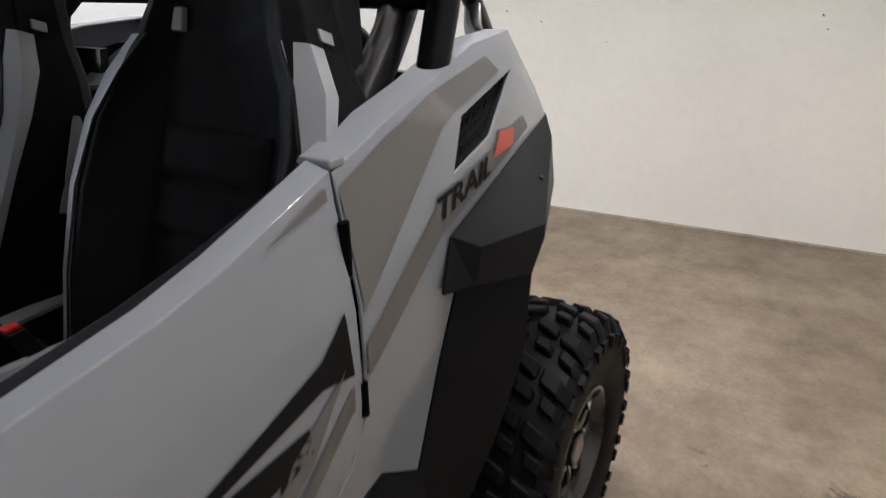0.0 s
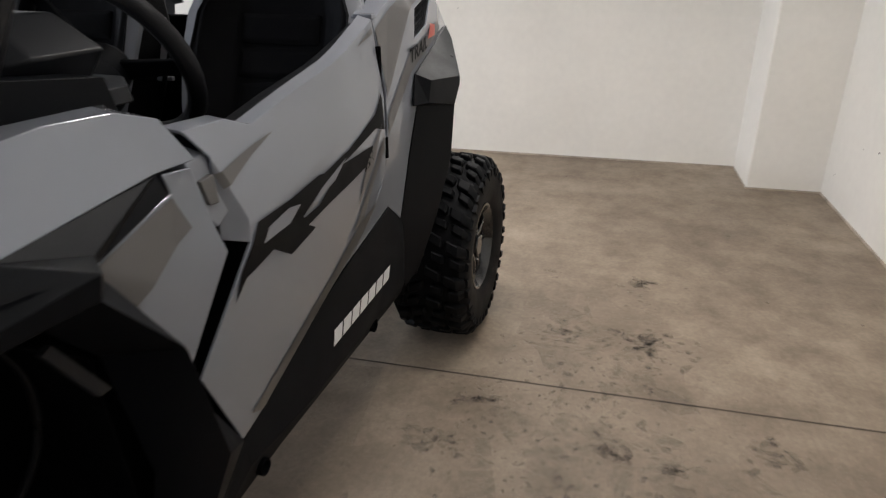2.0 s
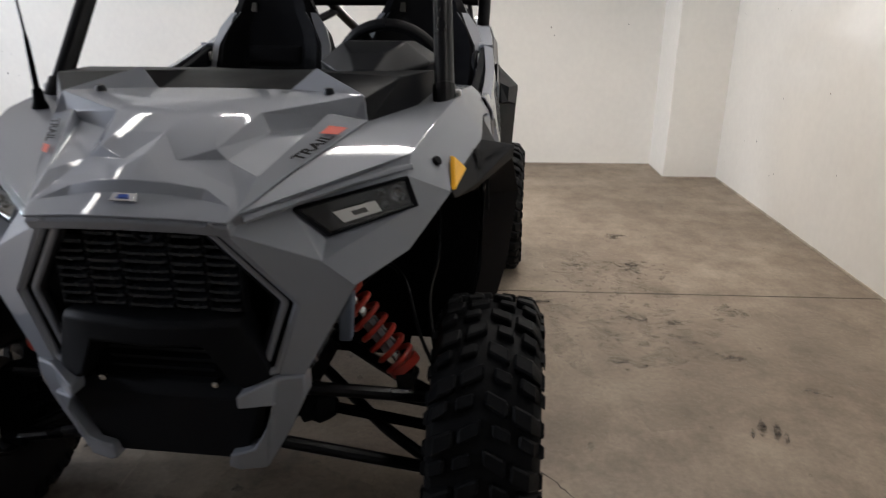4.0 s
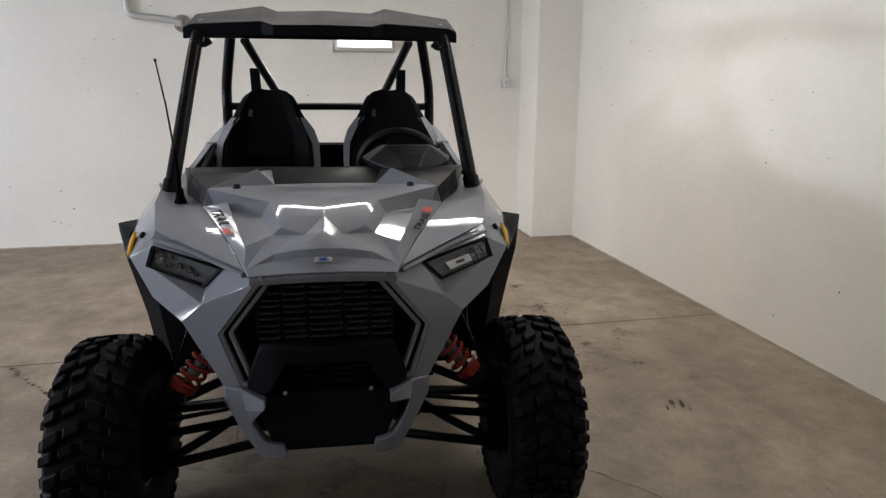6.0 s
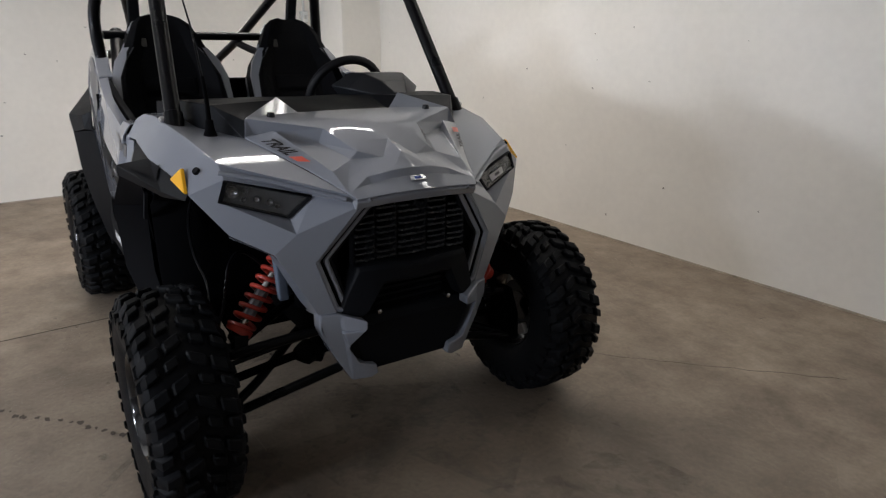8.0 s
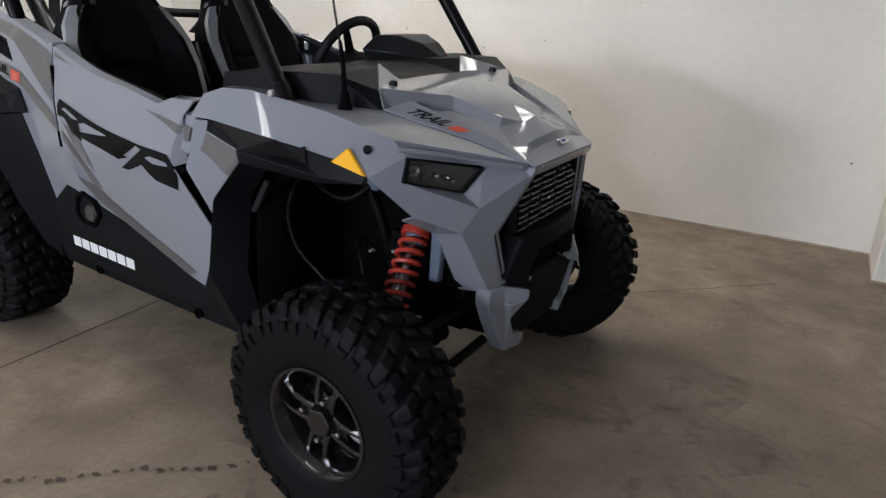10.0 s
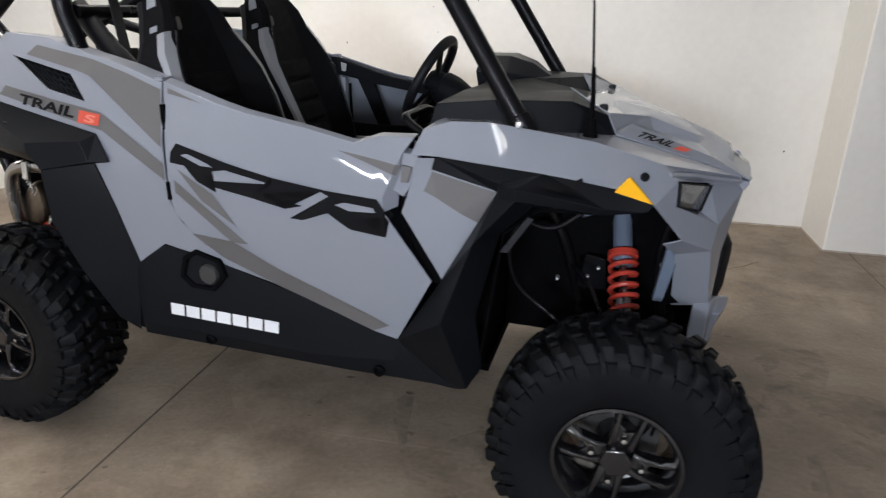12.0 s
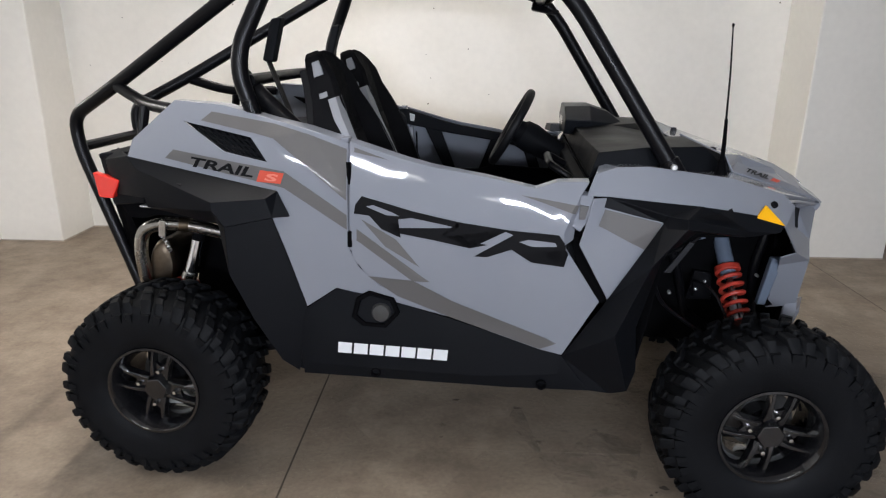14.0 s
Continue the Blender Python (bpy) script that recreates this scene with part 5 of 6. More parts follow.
# ---- roll cage and roof
def cage(s):
    part("front_pillar", tube_bm([(1.690, .535 * s, 1.105), (1.36, .485 * s, 1.598), (1.26, .475 * s, 1.700), (0.42, .480 * s, 1.745)], .0255, .12, 14), TUBE, vehicle, "black roll cage front pillar and roof rail")
    part("pillar_foot", tube_bm([(1.705, .538 * s, 1.085), (1.665, .531 * s, 1.145)], .031, 0, 14), TUBE, vehicle, "black pillar clamp", bevel=0.003)
    part("pillar_foot", tube_bm([(1.712, .539 * s, 1.070), (1.702, .537 * s, 1.090)], .038, 0, 14), TUBE, vehicle, "black pillar base flange", bevel=0.003)
    for k in (.25, .75):
        part("clamp_bolt", lathe_bm([(0, .577 * s), (.007, .576 * s), (.010, .572 * s), (.010, .555 * s)], 8, "y", centre=(1.705 - .04 * k, 0, 1.085 + .06 * k)), BOX_GREY, vehicle, "dull clamp bolt")
    part("rear_pillar", tube_bm([(0.40, .53 * s, 1.00), (0.345, .545 * s, 1.27), (0.310, .549 * s, 1.38), (0.318, .545 * s, 1.47), (0.44, .485 * s, 1.745)], .0265, .10, 14), TUBE, vehicle, "black bent roll cage rear pillar")
    part("rear_brace", tube_bm([(0.36, .43 * s, 1.70), (-0.285, .277 * s, 1.316), (-0.498, .212 * s, 1.20), (-0.492, .212 * s, 1.08), (-0.285, .24 * s, .50)], .024, .10, 14), TUBE, vehicle, "black rear cage brace")
    part("brace_stub", tube_bm([(-0.26, .285 * s, 1.318), (-0.12, .36 * s, 1.265), (0.05, .50 * s, 1.262)], .021, .08, 12), TUBE, vehicle)
    part("brace_post", tube_bm([(-0.10, .40 * s, 1.262), (-0.13, .42 * s, 1.10)], .018, 0, 10), TUBE, vehicle)
    part("roof_bracket", loft([[(1.24, .43 * s, 1.63), (1.35, .44 * s, 1.61), (1.37, .47 * s, 1.63), (1.25, .46 * s, 1.675)], [(1.24, .50 * s, 1.63), (1.35, .50 * s, 1.61), (1.37, .50 * s, 1.63), (1.25, .50 * s, 1.675)]]), TUBE, vehicle, bevel=0.01)


both(cage)
part("cage_crossbar", tube_bm([(0.33, -.52, 1.362), (0.30, 0, 1.362), (0.33, .52, 1.362)], .020, 0, 12), TUBE, vehicle, "black rear cross bar")
part("cage_crossbar", tube_bm([(0.42, -.48, 1.745), (0.42, .48, 1.745)], .022, 0, 12), TUBE, vehicle)
part("cage_crossbar", tube_bm([(1.28, -.475, 1.672), (1.28, .475, 1.672)], .022, 0, 12), TUBE, vehicle)
part("cage_crossbar", tube_bm([(-0.492, -.212, 1.08), (-0.492, .212, 1.08)], .020, 0, 12), TUBE, vehicle)
# bulkhead with cut-outs behind the seats
for s in (-1, 1):
    part("bulkhead_plate", plate_bm([(0.40, 1.02), (0.30, 1.36), (0.33, 1.37), (0.36, 1.30), (0.44, 1.04)], .46 * s, .44 * s), TUBE, vehicle, "black gusset plate")
    part("bulkhead_strut", loft([[(0.36, y, 1.20), (0.35, y, 1.25), (0.33, y, 1.25), (0.34, y, 1.20)] for y in (.30 * s, .50 * s)]), TUBE, vehicle)
    part("shoulder_bar", tube_bm([(0.28, .455 * s, 1.375), (0.35, .470 * s, 1.305), (0.513, .500 * s, 1.171), (0.58, .505 * s, 1.05)], .030, .06, 14), TUBE, vehicle, "thick black padded bar beside the seat")
    # retractor and belt
    part("belt_reel", loft([[(0.372, .36 * s, 1.555), (0.410, .36 * s, 1.56), (0.372, .36 * s, 1.415), (0.335, .36 * s, 1.42)], [(0.372, .41 * s, 1.555), (0.410, .41 * s, 1.56), (0.372, .41 * s, 1.415), (0.335, .41 * s, 1.42)]]), PLASTIC, vehicle, "black belt reel", bevel=0.008)
    part("seat_belt", loft([[(0.35, .37 * s, 1.42), (0.35, .41 * s, 1.42), (0.354, .41 * s, 1.42), (0.354, .37 * s, 1.42)], [(0.46, .46 * s, 1.22), (0.46, .50 * s, 1.22), (0.464, .50 * s, 1.22), (0.464, .46 * s, 1.22)], [(0.62, .50 * s, .95), (0.62, .54 * s, .95), (0.624, .54 * s, .95), (0.624, .50 * s, .95)]]), SEAT_VINYL, vehicle, "black seat belt webbing")


def roof():
    half = [(1.37, 0, 1.700), (1.36, .19, 1.697), (1.33, .235, 1.713), (1.31, .50, 1.700), (1.305, .535, 1.685), (1.0, .54, 1.765), (0.34, .52, 1.785), (1.0, .26, 1.803), (1.0, .20, 1.782), (1.0, 0, 1.79), (0.34, .26, 1.82), (0.34, 0, 1.805), (0.34, .2, 1.80),
            (1.37, 0, 1.660), (1.36, .19, 1.657), (1.33, .235, 1.660), (1.31, .50, 1.648), (1.305, .535, 1.645)]
    Fc = [(0, 1, 8, 9), (1, 2, 7, 8), (2, 3, 5, 7), (3, 4, 5), (9, 8, 12, 11), (8, 7, 10, 12), (7, 5, 6, 10), (0, 13, 14, 1), (1, 14, 15, 2), (2, 15, 16, 3), (3, 16, 17, 4)]
    bm = bmesh.new()
    for s in (-1, 1):
        mesh_bm(half, Fc, s, bm)
    weld(bm, 1e-4)
    part("roof", bm, PLASTIC, vehicle, "black moulded sport roof", solid=0.012, bevel=0.008, smooth=22)


roof()

# ---- antenna
part("antenna_foot", lathe_bm([(0, .05), (.011, .048), (.014, .02), (.020, .004), (.022, -.02)], 16, "z", centre=(1.845, -.468, 1.095)), DARK, vehicle, "black rubber antenna foot")
part("antenna_base", tube_bm([(1.845, -.468, 1.10), (1.843, -.470, 1.20), (1.838, -.475, 1.27)], .008, 0, 10, taper=.005), DARK, vehicle, "black rubber antenna base")
part("antenna", tube_bm([(1.838, -.475, 1.26), (1.826, -.492, 1.41), (1.808, -.516, 1.545)], .0035, 0, 8, taper=.0022), TUBE, vehicle, "thin black whip antenna")
part("antenna_tip", lathe_bm([(0, .006), (.004, .004), (.004, -.004), (0, -.006)], 10, "z", centre=(1.808, -.516, 1.546)), DARK, vehicle)

# ---- cabin
part("cabin_floor", box_bm((0.50, -.56, .36), (1.56, .56, .42)), DARK, vehicle, "black cabin floor pan", bevel=0.01)
part("bulkhead", loft([[(0.38, -.50, .40), (0.50, -.54, .40), (0.50, .54, .40), (0.38, .50, .40)], [(0.36, -.48, 1.00), (0.42, -.50, 1.00), (0.42, .50, 1.00), (0.36, .48, 1.00)]]), DARK, vehicle, "black rear bulkhead")
part("cargo_box", loft([[(-.22, -.42, .95), (.34, -.44, .95), (.34, .44, .95), (-.22, .42, .95)], [(-.26, -.47, 1.10), (.36, -.48, 1.16), (.36, .48, 1.16), (-.26, .47, 1.10)]]), PLASTIC, vehicle, "black cargo box", bevel=0.01)
part("firewall", loft([[(1.50, -.56, .40), (1.60, -.56, .40), (1.60, .56, .40), (1.50, .56, .40)], [(1.42, -.53, 1.09), (1.66, -.50, 1.09), (1.66, .50, 1.09), (1.42, .53, 1.09)]]), DARK, vehicle, "black firewall")
part("console", loft([[(0.55, -.09, .42), (1.50, -.11, .42), (1.50, .11, .42), (0.55, .09, .42)], [(0.55, -.06, .70), (1.44, -.10, .92), (1.44, .10, .92), (0.55, .06, .70)]]), PLASTIC, vehicle, "black centre console", bevel=0.015)
part("nose_core", box_bm((1.62, -.24, .42), (2.10, .24, .98)), DARK, vehicle, "dark front frame core")


def cowl():
    half = [(1.80, 0, 1.142), (1.80, .17, 1.141), (1.775, .235, 1.186), (1.79, .445, 1.180), (1.885, .375, 1.140), (1.905, .385, 1.085), (1.71, .475, 1.098), (1.47, .53, 1.118),
            (1.45, .535, 1.165), (1.60, .49, 1.178), (1.44, 0, 1.160), (1.44, .20, 1.165), (1.42, .20, 1.08), (1.42, .535, 1.07), (1.42, 0, 1.07), (1.60, .2, 1.172), (1.60, 0, 1.165)]
    Fc = [(0, 1, 15, 16), (1, 2, 15), (2, 3, 9, 15), (2, 4, 3), (3, 4, 5), (3, 5, 6, 9), (9, 6, 7, 8), (16, 15, 11, 10), (15, 9, 8, 11), (10, 11, 12, 14), (11, 8, 13, 12), (8, 7, 13)]
    bm = bmesh.new()
    for s in (-1, 1):
        mesh_bm(half, Fc, s, bm)
    weld(bm, 1e-4)
    part("dash_cowl", bm, TRIM, vehicle, "black moulded dash cowl with satin faces", solid=0.006, bevel=0.008, smooth=24)


cowl()
for s in (-1, 1):
    dz = 0.0 if s > 0 else -0.03
    for k, (x0, x1, y0, y1, z) in enumerate(((1.33, 1.44, .39, .515, 1.146), (1.42, 1.52, .41, .552, 1.131), (1.50, 1.63, .43, .560, 1.118))):
        if s < 0 and k < 2:
            continue
        part("cowl_cap", loft([[(x0 + .02, y0 * s, z + dz - .03), (x0, (y1 - .05) * s, z + dz - .03), (x0 + .05, y1 * s, z + dz - .03), (x1, y1 * s, z + dz - .03), (x1, y0 * s, z + dz - .03)], [(x0 + .024, y0 * s, z + dz + .004), (x0 + .006, (y1 - .052) * s, z + dz), (x0 + .052, (y1 - .004) * s, z + dz - .004), (x1, (y1 - .004) * s, z + dz - .006), (x1, y0 * s, z + dz + .002)]]), POD_GREY, vehicle, "grey stepped dash end cap", bevel=0.003)
    part("hood_latch", lathe_bm([(0, .010), (.010, .008), (.013, 0), (.013, -.02)], 16, "z", centre=(1.865, .285 * s, 1.150)), POD_GREY, vehicle, "black hood latch knob")
# instrument pod ahead of the driver
part("instrument_pod", loft([[(x, a, 1.13), (x, b, 1.13), (x, b + h, zm), (x, b - h * .6, zt), (x, a + h * .6, zt), (x, a - h, zm)] for x, a, b, h, zm, zt in ((1.395, .185, .445, .052, 1.195, 1.243), (1.50, .20, .43, .044, 1.19, 1.246), (1.58, .245, .385, .03, 1.175, 1.222), (1.64, .28, .35, .015, 1.16, 1.180))]), POD_GREY, vehicle, "black faceted instrument pod with angled sides", bevel=0.006, smooth=15)
part("instrument_face", loft([[(1.398, .27, 1.16), (1.398, .44, 1.16), (1.404, .41, 1.225), (1.404, .30, 1.225)], [(1.392, .27, 1.16), (1.392, .44, 1.16), (1.398, .41, 1.225), (1.398, .30, 1.225)]]), LENS, vehicle, "dark instrument glass", bevel=0.004)
part("dash_panel", loft([[(1.39, -.50, 1.05), (1.39, .50, 1.05), (1.44, .50, .82), (1.44, -.50, .82)], [(1.46, -.50, 1.09), (1.46, .50, 1.09), (1.50, .50, .82), (1.50, -.50, .82)]]), PLASTIC, vehicle, "black dash panel", bevel=0.01)
part("grab_bar", tube_bm([(1.38, -.42, 1.06), (1.31, -.40, 1.10), (1.31, -.16, 1.10), (1.38, -.14, 1.06)], .013, .04, 10), TUBE, vehicle, "black passenger grab bar")

# steering wheel
wheel_m = Matrix.Translation((1.178, .300, 1.140)) @ Matrix.Rotation(radians(-62), 4, "Y")
sw = new("steering_wheel")
sw.parent = vehicle
sw.matrix_local = wheel_m
tagged(sw, "black flat-bottomed steering wheel")
ringpts = [(.165 * math.cos(a), .165 * math.sin(a), 0) for a in (2 * math.pi * k / 36 for k in range(37))]
part("wheel_rim", tube_bm(ringpts, .0185, 0, 12), SEAT_VINYL, sw, "black wrapped wheel rim")
for a in (90, 210, 330):
    c, d = math.cos(radians(a + 0)), math.sin(radians(a))
    part("wheel_spoke", loft([[(.03 * c - .02 * d, .03 * d + .02 * c, -.03), (.03 * c + .02 * d, .03 * d - .02 * c, -.03), (.03 * c + .02 * d, .03 * d - .02 * c, -.018), (.03 * c - .02 * d, .03 * d + .02 * c, -.018)],
                              [(.158 * c - .014 * d, .158 * d + .014 * c, -.006), (.158 * c + .014 * d, .158 * d - .014 * c, -.006), (.158 * c + .014 * d, .158 * d - .014 * c, .004), (.158 * c - .014 * d, .158 * d + .014 * c, .004)]]), PLASTIC, sw, bevel=0.003)
part("wheel_boss", lathe_bm([(0, .012), (.03, .010), (.045, -.005), (.052, -.045), (.062, -.055), (.066, -.10), (.058, -.15), (.050, -.24), (0, -.24)], 24, "z"), PLASTIC, sw, "black wheel boss and column")


# bucket seats
def seat(y0, back):
    g = new("bucket_seat")
    g.parent = vehicle
    g.matrix_local = pose(back, y0, 0)
    tagged(g, "black bucket seat with light grey edge panels")

    def spine(v):
        """The back leans, and its head stands a little forward."""
        lean = min(1.0, max(0.0, (v - .50) / .34))
        return 0.735 - 0.235 * v + 0.034 * lean, 0.80 + 0.645 * v - 0.008 * lean

    def section(v, hw, dep, bol):
        """A slice across the seat back; v runs 0..1 up the back."""
        bx, bz = spine(v)
        f = Vector((math.cos(radians(20)), 0, math.sin(radians(20))))
        pts = [(-hw, 0), (-hw, dep + bol), (-hw * .80, dep + bol + .012), (-hw * .52, dep), (0, dep - .008), (hw * .52, dep), (hw * .80, dep + bol + .012), (hw, dep + bol), (hw, 0), (0, -.02)]
        return [(bx - .06 + f.x * d, u, bz + f.z * d) for u, d in pts]

    rows = [(0, .215, .085, .05), (.18, .232, .085, .055), (.38, .248, .08, .055), (.54, .246, .075, .045), (.66, .222, .07, .03), (.76, .178, .07, .014), (.86, .148, .07, .008), (.94, .122, .06, .0), (.985, .090, .046, 0.0), (1.010, .048, .03, 0.0)]
    bm = loft([section(*r) for r in rows])
    part("seat_back", bm, SEAT_CLOTH, g, "black fabric seat back", smooth=60, bevel=0.014, seg=3)
    # cushion
    bm = loft([[(x, -w, z0), (x, -w, z1), (x, -w * .6, z1 - .015), (x, 0, z1 - .02), (x, w * .6, z1 - .015), (x, w, z1), (x, w, z0), (x, 0, z0)] for x, w, z0, z1 in ((.62, .20, .70, .84), (.70, .235, .70, .85), (.95, .245, .69, .84), (1.08, .235, .70, .84), (1.13, .21, .73, .82))])
    ob = part("seat_cushion", bm, SEAT_CLOTH, g, "black fabric seat cushion", smooth=50)
    md = ob.modifiers.new("soft", "SUBSURF")
    md.levels = md.render_levels = 2
    part("seat_base", box_bm((.64, -.20, .42), (1.05, .20, .71)), DARK, g, "black seat base", bevel=0.02)
    # light grey edge panels, stitched along the bolsters
    f = Vector((math.cos(radians(20)), 0, math.sin(radians(20))))

    def p(v, u, d):
        bx, bz = spine(v)
        return (bx - .06 + f.x * d, u, bz + f.z * d)

    for s in (-1, 1):
        rings = []
        for (v, hw, dep, bol), w, inner in zip(rows, (.010, .011, .012, .018, .026, .026), (.022, .022, .024, .030, .040, .040)):
            rings.append([p(v, (hw + .003) * s, dep + bol - w), p(v, (hw + .004) * s, dep + bol + .002), p(v, (hw - inner) * s, dep + bol + .011), p(v, (hw - inner) * s, dep + bol - .004), p(v, (hw - .012) * s, dep + bol - .02), p(v, (hw - .012) * s, dep + bol - w - .004)])
        part("edge_panel", loft(rings), SEAT_GREY, g, "light grey vinyl edge panel", smooth=50, bevel=0.004)
        part("edge_seam", tube_bm([p(v, (hw - inner - .003) * s, dep + bol + .011) for (v, hw, dep, bol), inner in zip(rows, (.022, .022, .024, .030, .040, .040))], .0022, 0, 6), SEAT_VINYL, g, "black stitched seam")
        # grey tab on the side of the back, slot below it and patch on the head
        part("side_tab", loft([[p(v, (hw - .002) * s, d0), p(v, (hw + .002) * s, d0 + .003), p(v, (hw + .002) * s, d1 - .003), p(v, (hw + .0005) * s, d1)] for v, hw, d0, d1 in ((.30, .2425, .018, .040), (.42, .248, .010, .040), (.545, .246, .012, .034), (.56, .244, .016, .030))]), SEAT_GREY, g, "grey side panel", bevel=0.002)
        part("head_patch", loft([[p(v, (hw + .001) * s, d0), p(v, (hw + .005) * s, d0 + .003), p(v, (hw + .004) * s, d1), p(v, (hw - .012) * s, d1 + .002), p(v, (hw - .014) * s, d0 + .01)] for v, hw, d0, d1 in ((.775, .174, .030, .058), (.802, .166, .028, .056))]), SEAT_GREY, g, "small grey side chip", bevel=0.002)
        part("head_patch", loft([[p(v, (hw + .001) * s, d0), p(v, (hw + .005) * s, d0 + .003), p(v, (hw + .003) * s, d1), p(v, (hw - .016) * s, d1 + .002), p(v, (hw - .016) * s, d0 + .01)] for v, hw, d0, d1 in ((.885, .142, .022, .056), (.92, .131, .024, .055), (.955, .114, .024, .050))]), SEAT_GREY, g, "grey patch beside the headrest", bevel=0.002)
        part("cushion_panel", tube_bm([(.66, .215 * s, .838), (.95, .235 * s, .838), (1.09, .222 * s, .835)], .014, .05, 8), SEAT_GREY, g, "light grey cushion edge")
    part("head_patch", loft([[p(v, -w, d), p(v, w, d), p(v, w, d + .008), p(v, -w, d + .008)] for v, w, d in ((.945, .07, -.006), (.985, .066, .004), (1.008, .05, .02))]), SEAT_GREY, g, "grey patch on top of the headrest", bevel=0.003)
    part("head_badge", loft([[p(v, -w, d), p(v, -.075, d), p(v, -.078, d + .016), p(v, -w + .004, d + .016)] for v, w, d in ((.775, .165, .060), (.832, .152, .060))]), BADGE, g, "beige badge on the headrest", bevel=0.003)
    # quilted centre: raised pads between sewn channels
    for v0, v1, w in ((.05, .17, .105), (.18, .30, .115), (.31, .43, .12), (.44, .56, .115)):
        part("back_pad", loft([[p(v0, -w, .066), p(v0, w, .066), p(v1, w, .062), p(v1, -w, .062)], [p(v0, -w, .080), p(v0, w, .080), p(v1, w, .076), p(v1, -w, .076)], [p(v0 + .02, -w + .02, .088), p(v0 + .02, w - .02, .088), p(v1 - .02, w - .02, .084), p(v1 - .02, -w + .02, .084)]]), SEAT_CLOTH, g, "black perforated back pad", bevel=0.004, smooth=60)
    part("shell", loft([[p(v, -hw * .93, -.028), p(v, hw * .93, -.028), p(v, hw * .93, .0), p(v, -hw * .93, .0)] for v, hw, a, b in rows[:8]]), SEAT_VINYL, g, "black seat shell", bevel=0.006)


seat(-.305, 0.0)
seat(.315, -.036)  # the driver's seat is slid back


# inner door frames
def door_frame(s):
    # black moulded truss inside the painted skin
    part("door_top_rail", plate_bm([(.640, 1.186), (.675, 1.184), (.855, 1.133), (.936, 1.114), (1.11, 1.086), (1.257, 1.056), (1.324, 1.078), (1.400, 1.076), (1.400, 1.020), (1.250, 1.012), (1.090, 1.046), (.835, 1.082), (.765, 1.097), (.640, 1.118)], .556 * s, .584 * s), PLASTIC, vehicle, "black moulded inner door rail", bevel=.006)
    for z0, z1, x0, x1, x2, x3 in ((1.102, .898, .762, .838, .916, .862), (1.050, .902, 1.084, 1.150, 1.098, 1.026), (1.018, .902, 1.236, 1.290, 1.330, 1.276), (1.125, .890, .640, .676, .690, .650)):
        part("door_strut", plate_bm([(x0, z0), (x1, z0 - .008), (x2, z1), (x3, z1)], .560 * s, .584 * s), PLASTIC, vehicle, "black moulded door strut", bevel=.005)
    part("door_bottom_rail", plate_bm([(.640, .910), (.860, .904), (1.03, .908), (1.10, .928), (1.40, .918), (1.40, .66), (1.04, .68), (.690, .72), (.640, .80)], .548 * s, .570 * s), PLASTIC, vehicle, "black moulded lower door panel", bevel=.006)
    part("latch_post", plate_bm([(.684, 1.098), (.706, 1.101), (.712, .905), (.690, .905)], .560 * s, .585 * s), SEAT_GREY, vehicle, "pale grey latch post", bevel=.004)
    part("post_slot", plate_bm([(.716, 1.075), (.722, 1.075), (.728, .915), (.721, .915)], .575 * s, .590 * s), DARK, vehicle)
    part("pull_strap", tube_bm([(.640, .540 * s, 1.165), (.665, .532 * s, 1.150), (.672, .535 * s, 1.100), (.664, .545 * s, 1.02)], .012, .03, 10), SEAT_VINYL, vehicle, "black door pull strap")
    part("rail_clip", plate_bm([(.690, 1.166), (.716, 1.159), (.712, 1.128), (.694, 1.130)], .549 * s, .557 * s), BOX_GREY, vehicle, "dull steel rail clip", bevel=.002)


both(door_frame)


# belt buckles between the seats
for s in (-1, 1):
    part("buckle_stalk", tube_bm([(.72, .075 * s, .72), (.80, .07 * s, .86)], .012, 0, 8), SEAT_VINYL, vehicle, "black buckle stalk")
    part("belt_buckle", loft([[(.79, .055 * s, .85), (.82, .055 * s, .85), (.82, .09 * s, .85), (.79, .09 * s, .85)], [(.81, .055 * s, .90), (.84, .055 * s, .90), (.84, .09 * s, .90), (.81, .09 * s, .90)]]), SEAT_VINYL, vehicle, bevel=0.004)
    part("buckle_button", loft([[(.812, .062 * s, .901), (.838, .062 * s, .901), (.838, .083 * s, .901), (.812, .083 * s, .901)], [(.814, .062 * s, .905), (.838, .062 * s, .905), (.838, .083 * s, .905), (.814, .083 * s, .905)]]), RED_LENS, vehicle, "red buckle button")

# belt guides beside the passenger seat
for x, y, z in ((.524, -.095, 1.12), (.545, -.105, .995)):
    part("belt_guide", loft([[(x - .006, y - .022, z - .006), (x + .006, y - .022, z - .006), (x + .008, y - .022, z + .006), (x - .006, y - .022, z + .006)], [(x - .006, y + .022, z - .006), (x + .006, y + .022, z - .006), (x + .008, y + .022, z + .006), (x - .006, y + .022, z + .006)]]), SEAT_GREY, vehicle, "light grey belt guide", bevel=0.002)

# ---- suspension, exhaust, underside
def coil_bm(a, b, r, wire, turns, taper=1.0):
    a, b = Vector(a), Vector(b)
    d = (b - a)
    z = d.normalized()
    x = z.orthogonal().normalized()
    y = z.cross(x)
    n = int(turns * 18)
    pts = [a + d * (k / n) + (x * math.cos(2 * math.pi * turns * k / n) + y * math.sin(2 * math.pi * turns * k / n)) * r * (1 + (taper - 1) * k / n) for k in range(n + 1)]
    return tube_bm(pts, wire, 0, 8)


